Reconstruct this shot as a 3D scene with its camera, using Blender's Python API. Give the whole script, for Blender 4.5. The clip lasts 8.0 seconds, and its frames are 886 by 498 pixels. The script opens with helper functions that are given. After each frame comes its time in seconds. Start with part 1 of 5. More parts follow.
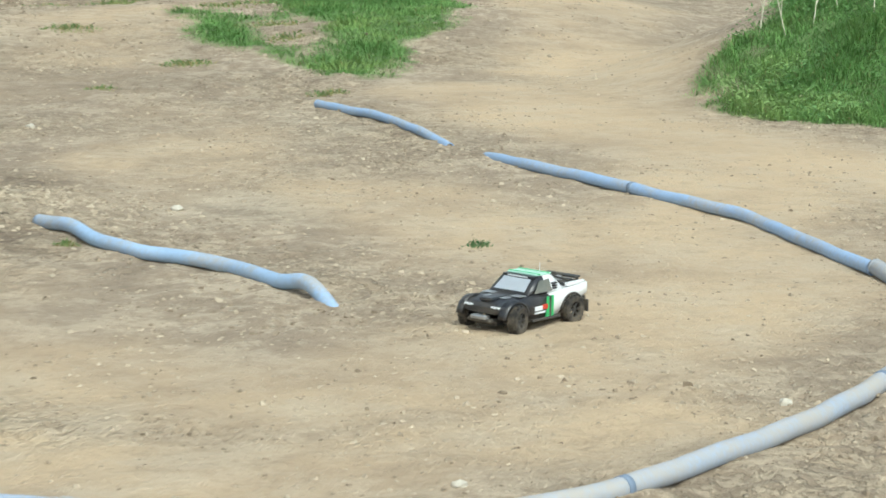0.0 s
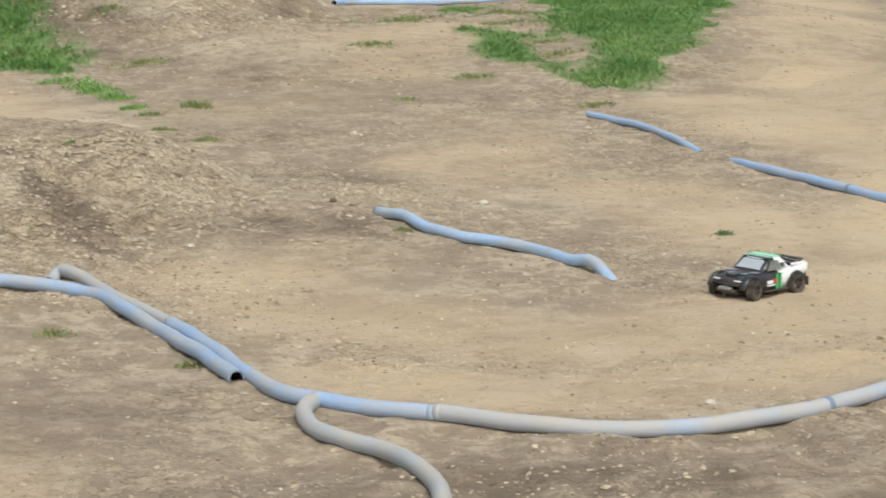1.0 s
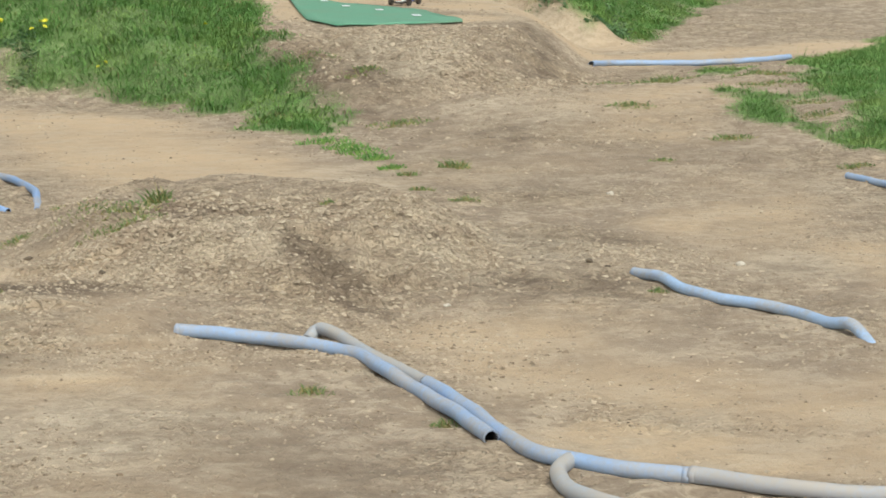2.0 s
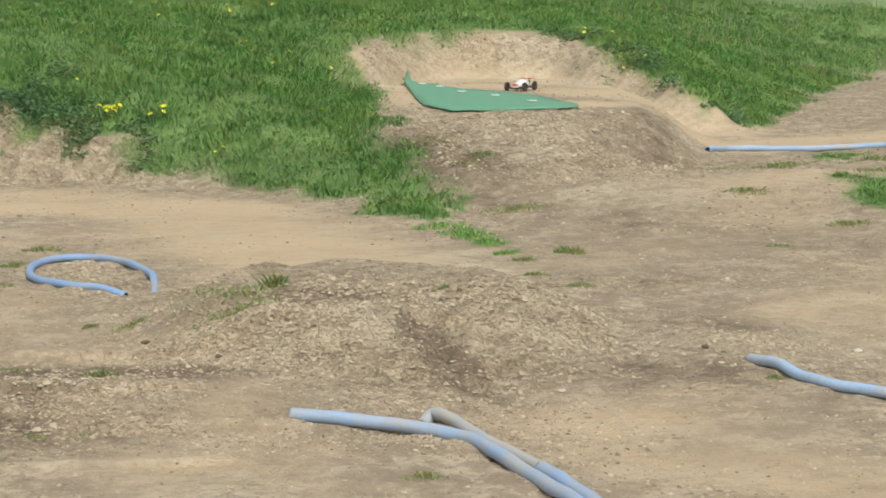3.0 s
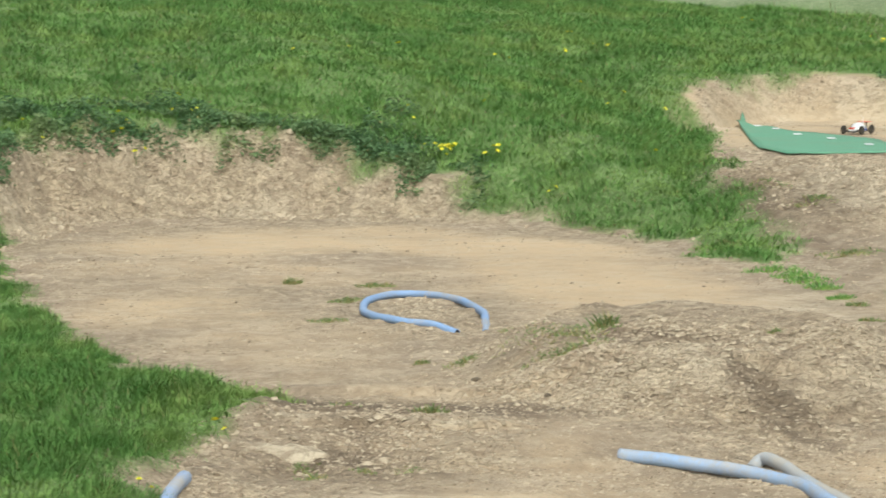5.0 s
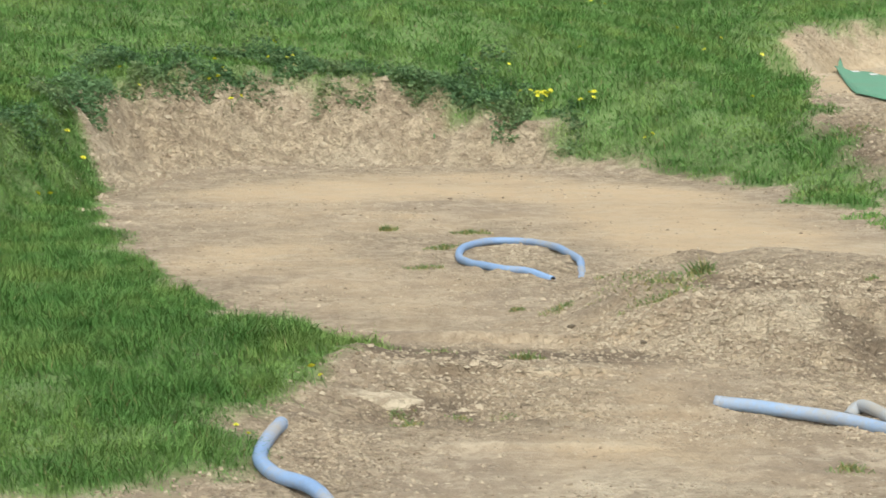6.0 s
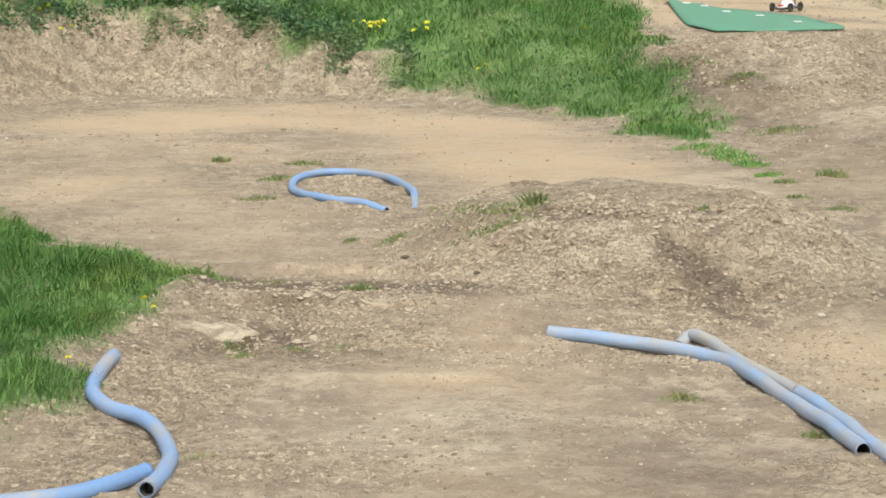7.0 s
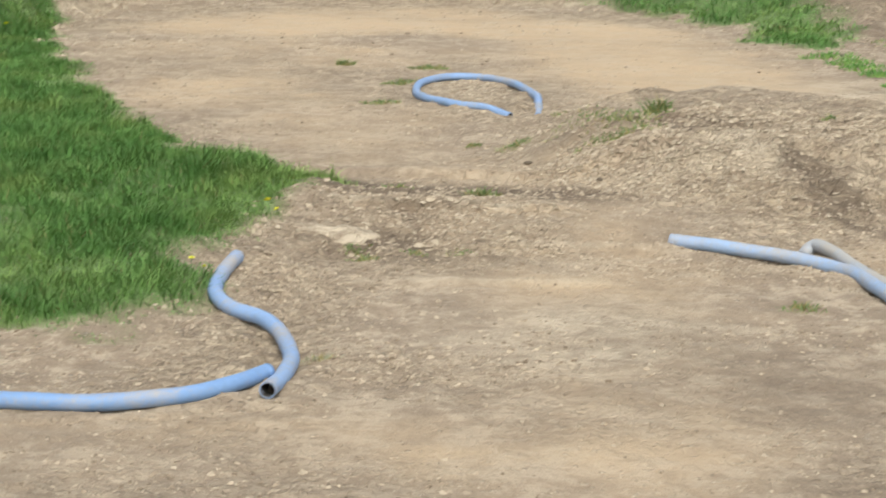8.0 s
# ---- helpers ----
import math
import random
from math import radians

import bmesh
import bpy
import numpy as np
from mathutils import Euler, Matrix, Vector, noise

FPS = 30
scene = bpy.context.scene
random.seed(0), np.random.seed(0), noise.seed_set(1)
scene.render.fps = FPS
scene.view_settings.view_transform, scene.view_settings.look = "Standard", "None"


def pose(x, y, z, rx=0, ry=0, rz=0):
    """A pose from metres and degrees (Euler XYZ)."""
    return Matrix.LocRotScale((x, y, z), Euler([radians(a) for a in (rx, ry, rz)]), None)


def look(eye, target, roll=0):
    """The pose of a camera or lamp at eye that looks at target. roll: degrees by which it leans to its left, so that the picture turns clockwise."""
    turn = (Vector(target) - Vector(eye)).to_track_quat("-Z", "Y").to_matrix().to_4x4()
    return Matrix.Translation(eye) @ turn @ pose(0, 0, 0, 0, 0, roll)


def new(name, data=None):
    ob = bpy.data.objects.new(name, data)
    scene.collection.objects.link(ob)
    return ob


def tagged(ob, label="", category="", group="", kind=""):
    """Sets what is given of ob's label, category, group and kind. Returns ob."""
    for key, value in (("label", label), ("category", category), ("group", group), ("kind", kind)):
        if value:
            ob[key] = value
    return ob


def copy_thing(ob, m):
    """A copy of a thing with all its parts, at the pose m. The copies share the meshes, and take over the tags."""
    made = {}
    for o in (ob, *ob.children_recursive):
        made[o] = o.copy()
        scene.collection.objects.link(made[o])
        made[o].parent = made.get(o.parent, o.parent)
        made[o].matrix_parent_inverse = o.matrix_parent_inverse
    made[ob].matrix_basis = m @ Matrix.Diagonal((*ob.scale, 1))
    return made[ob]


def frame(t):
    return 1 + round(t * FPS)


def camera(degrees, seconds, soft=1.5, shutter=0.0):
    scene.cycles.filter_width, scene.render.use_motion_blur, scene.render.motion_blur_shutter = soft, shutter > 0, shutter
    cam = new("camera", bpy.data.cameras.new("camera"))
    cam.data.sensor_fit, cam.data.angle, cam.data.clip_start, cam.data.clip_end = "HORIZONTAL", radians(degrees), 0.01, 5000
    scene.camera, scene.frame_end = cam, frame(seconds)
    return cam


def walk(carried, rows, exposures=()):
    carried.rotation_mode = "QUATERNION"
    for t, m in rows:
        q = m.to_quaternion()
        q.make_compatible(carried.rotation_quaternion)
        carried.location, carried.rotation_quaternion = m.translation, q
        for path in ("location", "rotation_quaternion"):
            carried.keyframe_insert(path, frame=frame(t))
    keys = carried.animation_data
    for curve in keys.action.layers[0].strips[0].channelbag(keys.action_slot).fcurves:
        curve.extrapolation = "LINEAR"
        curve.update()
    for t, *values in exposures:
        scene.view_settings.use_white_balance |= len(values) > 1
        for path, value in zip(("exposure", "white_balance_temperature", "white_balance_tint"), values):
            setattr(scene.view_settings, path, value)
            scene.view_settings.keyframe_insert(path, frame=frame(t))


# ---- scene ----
# ------------------------------------------------------------ camera
LENS = 18.745
cam = camera(LENS, 8.0, soft=1.6, shutter=0.2)
# seconds, turn to the right, tilt, roll (degrees), place
PATH = [
    (0.0, 17.504, -9.658, 0.561, 1.141, 3.387, 2.206),
    (0.5, 15.800, -10.111, 0.600, 0.230, 0.896, 2.668),
    (1.0, 12.280, -9.938, 0.250, 0.00, 0.00, 2.80),
    (1.5, 9.189, -9.219, 0.144, 0.00, 0.00, 2.80),
    (1.7, 7.985, -9.013, -0.089, 0.00, 0.00, 2.80),
    (2.25, 6.110, -8.230, -0.250, 0.00, 0.00, 2.80),
    (2.8, 4.960, -7.196, -0.351, 0.00, 0.00, 2.80),
    (3.0, 4.275, -6.819, -0.388, 0.00, 0.00, 2.80),
    (3.5, 2.771, -6.318, -0.204, 0.00, 0.00, 2.80),
    (4.0, 1.332, -5.895, 0.021, 0.00, 0.00, 2.80),
    (4.5, 0.016, -5.605, 0.423, 0.00, 0.00, 2.80),
    (5.0, -2.834, -5.925, -0.135, 0.00, 0.00, 2.80),
    (5.2, -4.028, -6.039, -0.623, 0.00, 0.00, 2.80),
    (5.75, -5.360, -6.640, -0.500, 0.00, 0.00, 2.80),
    (6.3, -3.505, -7.567, -0.193, 0.00, 0.00, 2.80),
    (6.5, -2.382, -7.924, -0.120, 0.00, 0.00, 2.80),
    (7.0, -1.314, -8.536, -0.033, 0.00, 0.00, 2.80),
    (7.5, -1.527, -8.965, -0.085, 0.00, 0.00, 2.80),
    (8.0, -3.955, -10.561, 0.389, 0.00, 0.00, 2.80),
]
walk(cam, [(t, pose(x, y, z, 90 + tilt, 0, -turn) @ pose(0, 0, 0, 0, 0, roll)) for t, turn, tilt, roll, x, y, z in PATH],
     [(0.0, 0.27, 5950, -4), (0.5, 0.09, 6150, -1), (1.0, 0.07, 6350, 4), (1.5, 0.06, 6400, 4), (3.0, 0.03, 6550, 3), (3.5, 0.17, 6550, 3), (4.5, 0.25, 6400, 3),
      (5.0, 0.21, 6450, 1), (6.5, 0.23, 6450, 4), (7.5, 0.23, 6400, 6), (8.0, 0.22, 6400, 6)])

# ------------------------------------------------------------ light: bright, thinly overcast day
SUN_HEIGHT, SUN_SIDE = 55.0, 172.0      # degrees; the side it comes from, clockwise from +y
world = bpy.data.worlds.new("sky")
scene.world = world
world.use_nodes = True
wn, wl = world.node_tree.nodes, world.node_tree.links
sky = wn.new("ShaderNodeTexSky")
sky.sky_type = "NISHITA"
sky.sun_disc = False
sky.sun_elevation, sky.sun_rotation = radians(SUN_HEIGHT), radians(SUN_SIDE)
sky.dust_density, sky.air_density = 4.0, 1.0
pale = wn.new("ShaderNodeHueSaturation")
pale.inputs["Saturation"].default_value = 0.35
wl.new(sky.outputs["Color"], pale.inputs["Color"])
wl.new(pale.outputs["Color"], wn["Background"].inputs["Color"])
wn["Background"].inputs["Strength"].default_value = 0.15
sun = new("sun", bpy.data.lights.new("sun", "SUN"))
sun.data.energy, sun.data.angle, sun.data.color = 1.3, radians(20), (1.0, 0.96, 0.88)
a = radians(SUN_SIDE)
e = radians(SUN_HEIGHT)
sun.matrix_world = look((40 * math.sin(a) * math.cos(e), 20 + 40 * math.cos(a) * math.cos(e), 40 * math.sin(e)), (0, 20, 0))

# ------------------------------------------------------------ materials
class Nodes:
    """A small helper to wire a node material."""

    def __init__(self, name, rough=0.8, metal=0.0):
        self.mat = bpy.data.materials.new(name)
        self.mat.use_nodes = True
        self.tree = self.mat.node_tree
        self.bsdf = self.tree.nodes["Principled BSDF"]
        self.bsdf.inputs["Roughness"].default_value = rough
        self.bsdf.inputs["Metallic"].default_value = metal

    def add(self, kind, **inputs):
        n = self.tree.nodes.new(kind)
        for key, value in inputs.items():
            self.put(n.inputs[key.replace("_", " ")], value)
        return n

    def put(self, socket, value):
        if isinstance(value, bpy.types.NodeSocket):
            self.tree.links.new(value, socket)
        else:
            socket.default_value = value

    def place(self):
        return self.add("ShaderNodeTexCoord").outputs["Object"]

    def noise(self, scale, detail=4.0, rough=0.6, at=None):
        n = self.add("ShaderNodeTexNoise", Scale=scale, Detail=detail, Roughness=rough)
        self.put(n.inputs["Vector"], at if at is not None else self.place())
        return n.outputs["Fac"]

    def cells(self, scale, feature="F1", out="Distance", at=None):
        n = self.add("ShaderNodeTexVoronoi", Scale=scale)
        n.feature = feature
        self.put(n.inputs["Vector"], at if at is not None else self.place())
        return n.outputs[out]

    def ramp(self, fac, lo, hi, a=0.0, b=1.0):
        n = self.add("ShaderNodeMapRange")
        n.interpolation_type = "SMOOTHSTEP"
        for i, v in zip(range(5), (fac, lo, hi, a, b)):
            self.put(n.inputs[i], v)
        return n.outputs["Result"]

    def math(self, op, a, b=0.0):
        n = self.add("ShaderNodeMath")
        n.operation = op
        self.put(n.inputs[0], a)
        self.put(n.inputs[1], b)
        return n.outputs[0]

    def mix(self, fac, a, b, blend="MIX"):
        n = self.add("ShaderNodeMix")
        n.data_type, n.blend_type = "RGBA", blend
        for i, v in ((0, fac), (6, a), (7, b)):
            self.put(n.inputs[i], (*v, 1.0) if isinstance(v, tuple) and len(v) == 3 else v)
        return n.outputs[2]

    def attribute(self, name):
        n = self.add("ShaderNodeAttribute")
        n.attribute_name = name
        return n.outputs["Fac"]

    def colour(self, value):
        self.put(self.bsdf.inputs["Base Color"], (*value, 1.0) if isinstance(value, tuple) else value)

    def relief(self, heights, strength=0.5, distance=0.01):
        n = self.add("ShaderNodeBump", Strength=strength, Distance=distance, Height=heights)
        self.put(self.bsdf.inputs["Normal"], n.outputs["Normal"])


def earth_material():
    """Dry sandy loam: packed pale track, crumbly brown soil with pale crust, dark soil under grass."""
    m = Nodes("dry_earth", 0.95)
    at = m.place()
    track, damp_shade, turf, pale = m.attribute("track"), m.attribute("damp_shade"), m.attribute("turf"), m.attribute("pale")
    warp = m.add("ShaderNodeTexNoise", Vector=at, Scale=3.0, Detail=3.0).outputs["Color"]
    bent = m.mix(0.10, at, warp, "ADD")
    big, mid = m.noise(0.45, 4, 0.6, at), m.noise(2.2, 7, 0.68, bent)
    small, fine, grit = m.noise(8.0, 6, 0.7, bent), m.noise(27.0, 5, 0.7, at), m.noise(110.0, 3, 0.7, at)
    bare = m.math("SUBTRACT", 1.0, m.math("MULTIPLY", track, 0.72))
    loose = m.mix(m.ramp(mid, 0.34, 0.66), (0.315, 0.243, 0.172), (0.425, 0.332, 0.236))
    packed = m.mix(m.ramp(big, 0.35, 0.65), (0.525, 0.388, 0.246), (0.610, 0.456, 0.290))
    packed = m.mix(m.ramp(mid, 0.40, 0.70, 0.0, 0.6), packed, (0.560, 0.455, 0.325))
    lean = m.math("ADD", m.math("MULTIPLY", track, 0.8), m.math("MULTIPLY", m.math("SUBTRACT", big, 0.42), 1.4))
    base = m.mix(m.ramp(lean, 0.30, 0.92), loose, packed)
    # pale dried crust in ragged patches, dark broken crumbs between, shade painted into hollows
    crust = m.ramp(m.math("ADD", m.math("MULTIPLY", small, 0.6), m.math("MULTIPLY", mid, 0.5)), 0.545, 0.625)
    base = m.mix(m.math("MULTIPLY", crust, m.math("MULTIPLY", bare, 0.62)), base, (0.595, 0.490, 0.358))
    # low spots of the relief noise get their shade as colour
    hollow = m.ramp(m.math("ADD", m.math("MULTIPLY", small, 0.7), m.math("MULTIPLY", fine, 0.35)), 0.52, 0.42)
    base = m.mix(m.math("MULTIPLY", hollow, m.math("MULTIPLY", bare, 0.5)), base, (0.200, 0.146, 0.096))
    flake = m.ramp(m.cells(22.0, at=bent), 0.30, 0.14)
    pick = m.ramp(m.noise(7.0, 2, 0.5, at), 0.47, 0.62)
    base = m.mix(m.math("MULTIPLY", m.math("MULTIPLY", flake, pick), m.math("MULTIPLY", bare, 0.7)), base, (0.60, 0.52, 0.40))
    base = m.mix(m.ramp(fine, 0.52, 0.70, 0.0, m.math("MULTIPLY", bare, 0.42)), base, (0.205, 0.150, 0.096))
    base = m.mix(m.ramp(grit, 0.45, 0.75, 0.0, 0.20), base, (0.245, 0.184, 0.120))
    # flakes of dried crust; shade in the cracks along their edges is painted in
    broken = m.attribute("broken")
    flaky = m.ramp(broken, 0.0, 0.6, 0.08, 1.0)
    flakes = m.noise(17.0, 4, 0.62, bent)
    scale_up = m.ramp(flakes, 0.495, 0.535)
    crack_shade = m.ramp(m.math("ABSOLUTE", m.math("SUBTRACT", flakes, 0.487)), 0.022, 0.004)
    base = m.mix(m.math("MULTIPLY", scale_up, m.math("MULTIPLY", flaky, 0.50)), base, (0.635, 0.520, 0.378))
    base = m.mix(m.math("MULTIPLY", m.math("MULTIPLY", crack_shade, m.ramp(mid, 0.62, 0.40, 0.15, 1.0)), m.math("MULTIPLY", flaky, 0.50)), base, (0.20, 0.150, 0.098))
    # broken faces: plates of crust and clods, shade in the gaps between painted dark
    lumps = m.mix(0.16, at, m.add("ShaderNodeTexNoise", Vector=at, Scale=7.0, Detail=4.0).outputs["Color"], "ADD")
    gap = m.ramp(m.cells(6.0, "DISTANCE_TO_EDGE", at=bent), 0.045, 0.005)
    gap_shade = m.ramp(m.cells(17.0, "DISTANCE_TO_EDGE", at=lumps), 0.14, 0.03)
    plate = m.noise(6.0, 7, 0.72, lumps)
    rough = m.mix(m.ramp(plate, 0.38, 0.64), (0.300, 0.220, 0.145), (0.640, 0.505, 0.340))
    rough = m.mix(m.math("MULTIPLY", m.math("MAXIMUM", m.math("MULTIPLY", gap, 0.55), m.math("MULTIPLY", gap_shade, 0.5)), m.ramp(small, 0.60, 0.42, 0.0, 0.9)), rough, (0.150, 0.110, 0.072))
    base = m.mix(m.math("MULTIPLY", broken, 0.72), base, rough)
    base = m.mix(m.math("MULTIPLY", pale, m.ramp(small, 0.30, 0.55, 0.25, 0.9)), base, m.mix(m.ramp(plate, 0.54, 0.40, 0.0, 0.65), (0.64, 0.540, 0.400), (0.33, 0.255, 0.175)))
    # dark broken soil, and the painted shade of the mound flanks
    base = m.mix(m.math("MULTIPLY", damp_shade, 0.80), base, (0.165, 0.120, 0.080))
    under = m.mix(m.attribute("meadow"), m.mix(mid, (0.12, 0.235, 0.055), (0.20, 0.32, 0.10)), m.mix(m.ramp(small, 0.35, 0.65), (0.15, 0.25, 0.10), (0.34, 0.39, 0.22)))
    base = m.mix(m.math("MULTIPLY", turf, 0.9), base, under)
    m.colour(base)
    h = m.math("ADD", m.math("MULTIPLY", fine, 0.6), m.math("MULTIPLY", grit, 0.25))
    h = m.math("ADD", h, m.math("MULTIPLY", m.math("MULTIPLY", small, 1.3), bare))
    h = m.math("ADD", h, m.math("MULTIPLY", flake, m.math("MULTIPLY", pick, bare)))
    h = m.math("ADD", h, m.math("MULTIPLY", broken, m.math("SUBTRACT", m.math("MULTIPLY", plate, 2.2), m.math("MULTIPLY", gap, 0.4))))
    h = m.math("ADD", h, m.math("MULTIPLY", scale_up, m.math("MULTIPLY", flaky, 1.1)))
    m.relief(h, 1.0, 0.02)
    return m.mat


def hose_material(name, dust, tint):
    """Blue plastic drain hose under a film of dry dust."""
    m = Nodes(name, 0.55)
    at = m.place()
    n, f = m.noise(2.6, 5, 0.6, at), m.noise(38.0, 4, 0.7, at)
    base = m.mix(m.ramp(f, 0.35, 0.7, 0.0, 0.5), tint, tuple(c * 0.82 for c in tint))
    coat = m.ramp(m.math("ADD", n, m.math("MULTIPLY", m.math("SUBTRACT", f, 0.5), 0.5)), 0.72 - dust, 1.0 - dust * 0.6)
    top = m.add("ShaderNodeSeparateXYZ", Vector=m.add("ShaderNodeNewGeometry").outputs["Normal"]).outputs["Z"]
    m.colour(m.mix(m.math("MULTIPLY", coat, m.ramp(top, -0.9, 0.9, 0.55, 0.95)), base, (0.47, 0.425, 0.37)))
    m.put(m.bsdf.inputs["Roughness"], m.ramp(coat, 0.0, 1.0, 0.55, 0.9))
    m.relief(f, 0.25, 0.003)
    return m.mat


def plain_material(name, tint, rough=0.6, metal=0.0, vary=0.25, scale=30.0, dust=0.0, relief=0.1):
    """One paint, plastic or metal with fine wear and an optional film of dust."""
    m = Nodes(name, rough, metal)
    at = m.place()
    n = m.noise(scale, 5, 0.65, at)
    base = m.mix(m.ramp(n, 0.35, 0.7, 0.0, vary), tint, tuple(min(1.0, c * 0.6 + 0.02) for c in tint))
    if dust:
        base = m.mix(m.ramp(m.noise(scale * 0.4, 4, 0.7, at), 0.35, 0.75, 0.0, dust), base, (0.42, 0.34, 0.24))
    m.colour(base)
    m.relief(n, relief, 0.002)
    return m.mat


def leaf_material(name, dark, light, dry=(0.42, 0.36, 0.16), share=0.03, glow=0.38):
    """Blades that differ one from the next, with a few dry ones; light passes through them."""
    m = Nodes(name, 0.6)
    at = m.place()
    one = m.add("ShaderNodeNewGeometry").outputs["Random Per Island"]
    patch, clump = m.noise(1.5, 5, 0.66, at), m.noise(4.2, 4, 0.6, at)
    mixf = m.math("ADD", m.math("MULTIPLY", one, 0.14), m.math("ADD", m.ramp(patch, 0.38, 0.62, 0.0, 0.40), m.ramp(clump, 0.36, 0.62, 0.0, 0.46)))
    sunny = tuple(a * b for a, b in zip(light, (1.22, 0.96, 0.92)))
    blend = m.mix(m.ramp(m.noise(0.85, 6, 0.70, at), 0.46, 0.62, 0.0, 0.75), m.mix(mixf, dark, light), sunny)
    base = m.mix(m.ramp(one, 1.0 - share, 1.0 - share + 0.01), blend, dry)
    m.colour(base)
    m.put(m.bsdf.inputs["Specular IOR Level"], 0.25)
    thin = m.add("ShaderNodeBsdfTranslucent", Color=base)
    both = m.add("ShaderNodeMixShader")
    m.put(both.inputs[0], glow)
    m.put(both.inputs[1], m.bsdf.outputs[0])
    m.put(both.inputs[2], thin.outputs[0])
    m.put(m.tree.nodes["Material Output"].inputs["Surface"], both.outputs[0])
    return m.mat


EARTH = earth_material()
HOSE_BLUE = hose_material("hose_blue", 0.38, (0.315, 0.440, 0.650))
HOSE_CLEAN = hose_material("hose_clean_blue", 0.30, (0.265, 0.400, 0.650))
HOSE_LIGHT = hose_material("hose_light_blue", 0.30, (0.375, 0.515, 0.725))
HOSE_WORN = hose_material("hose_worn", 0.32, (0.340, 0.470, 0.69))
HOSE_DEEP = hose_material("hose_deep_blue", 0.30, (0.205, 0.345, 0.600))
HOSE_GREY = hose_material("hose_grey", 0.52, (0.36, 0.42, 0.50))
HOSE_DUSTY = hose_material("hose_dusty", 0.58, (0.345, 0.44, 0.60))
HOSE_DARK = plain_material("hose_inside", (0.05, 0.045, 0.04), 0.9, dust=0.2)
SEAM = plain_material("hose_seam", (0.22, 0.28, 0.38), 0.7)
GRASS = leaf_material("grass_blade", (0.105, 0.265, 0.055), (0.320, 0.570, 0.170))
SHORT = leaf_material("short_grass_blade", (0.165, 0.335, 0.085), (0.345, 0.590, 0.190))
TUFT = leaf_material("tuft_blade", (0.145, 0.235, 0.075), (0.300, 0.390, 0.165), share=0.22)
WEED = leaf_material("weed_leaf", (0.125, 0.260, 0.080), (0.290, 0.490, 0.185), share=0.01, glow=0.3)
WEED_DARK = leaf_material("dark_weed_leaf", (0.070, 0.155, 0.062), (0.205, 0.335, 0.155), share=0.01, glow=0.3)
STRAW = leaf_material("dry_straw", (0.40, 0.41, 0.25), (0.56, 0.55, 0.39), share=0.2)
STONE = Nodes("stone_flake", 0.95)
STONE.colour(STONE.mix(STONE.add("ShaderNodeNewGeometry").outputs["Random Per Island"], (0.275, 0.212, 0.145), (0.54, 0.450, 0.330)))
STONE.relief(STONE.noise(120.0), 0.4, 0.004)
STONE = STONE.mat
GRIT = Nodes("dull_gravel", 0.95)
GRIT.colour(GRIT.mix(GRIT.add("ShaderNodeNewGeometry").outputs["Random Per Island"], (0.205, 0.152, 0.100), (0.56, 0.460, 0.335)))
GRIT.relief(GRIT.noise(120.0), 0.4, 0.004)
GRIT = GRIT.mat

# ------------------------------------------------------------ the lie of the land
def smooth(t):
    t = np.clip(t, 0.0, 1.0)
    return t * t * (3.0 - 2.0 * t)


def lattice(ix, iy, seed):
    n = (ix.astype(np.int64) * 374761393 + iy.astype(np.int64) * 668265263 + seed * 144665) & 0xFFFFFFFF
    n = ((n ^ (n >> 13)) * 1274126177) & 0xFFFFFFFF
    return ((n ^ (n >> 16)) & 0xFFFF) / 65535.0


def ripple(x, y, size, seed):
    """Value noise, 0 to 1, of grains about size metres wide."""
    u, v = x / size, y / size
    iu, iv = np.floor(u), np.floor(v)
    fu, fv = smooth(u - iu), smooth(v - iv)
    a = lattice(iu, iv, seed) * (1 - fu) + lattice(iu + 1, iv, seed) * fu
    b = lattice(iu, iv + 1, seed) * (1 - fu) + lattice(iu + 1, iv + 1, seed) * fu
    return a * (1 - fv) + b * fv


# Foot of the bank round the track: x, y, height of the bare cut, width of the bare cut.
BANK = [(-12.0, 9.0, 0.30, 0.0), (-7.2, 16.0, 0.35, 0.0), (-5.9, 21.5, 0.40, 0.2), (-5.9, 26.0, 0.62, 0.65), (-5.5, 29.6, 0.80, 0.95), (-4.4, 30.6, 0.86, 1.1),
        (-3.0, 30.4, 0.68, 1.15), (-1.9, 30.4, 0.35, 0.8), (-1.0, 30.1, 0.15, 0.45), (-0.1, 29.2, 0.06, 0.25), (0.8, 27.8, 0.04, 0.2),
        (1.4, 26.3, 0.0, 0.0), (1.75, 25.8, 0.0, 0.0), (2.1, 26.7, 0.03, 0.0), (2.1, 27.9, 0.1, 0.0), (1.8, 29.2, 0.3, 0.0), (1.6, 32.3, 0.6, 0.0),
        (1.9, 35.4, 0.62, 0.1), (1.95, 36.8, 0.62, 0.25), (2.6, 38.0, 0.85, 0.9), (3.0, 38.6, 1.0, 1.3), (3.45, 39.0, 1.08, 1.6), (4.0, 38.9, 0.95, 1.45),
        (4.4, 38.1, 0.74, 1.2), (5.05, 37.1, 0.58, 1.0), (5.5, 36.2, 0.42, 0.8), (6.1, 35.6, 0.3, 0.6), (6.9, 35.3, 0.2, 0.3), (7.5, 37.6, 0.15, 0.1),
        (8.2, 39.7, 0.1, 0.1), (9.45, 43.4, 0.1, 0.1), (12.4, 50.4, 0.1, 0.1), (22.0, 54.0, 0.1, 0.1), (60.0, 58.0, 0.1, 0.1)]


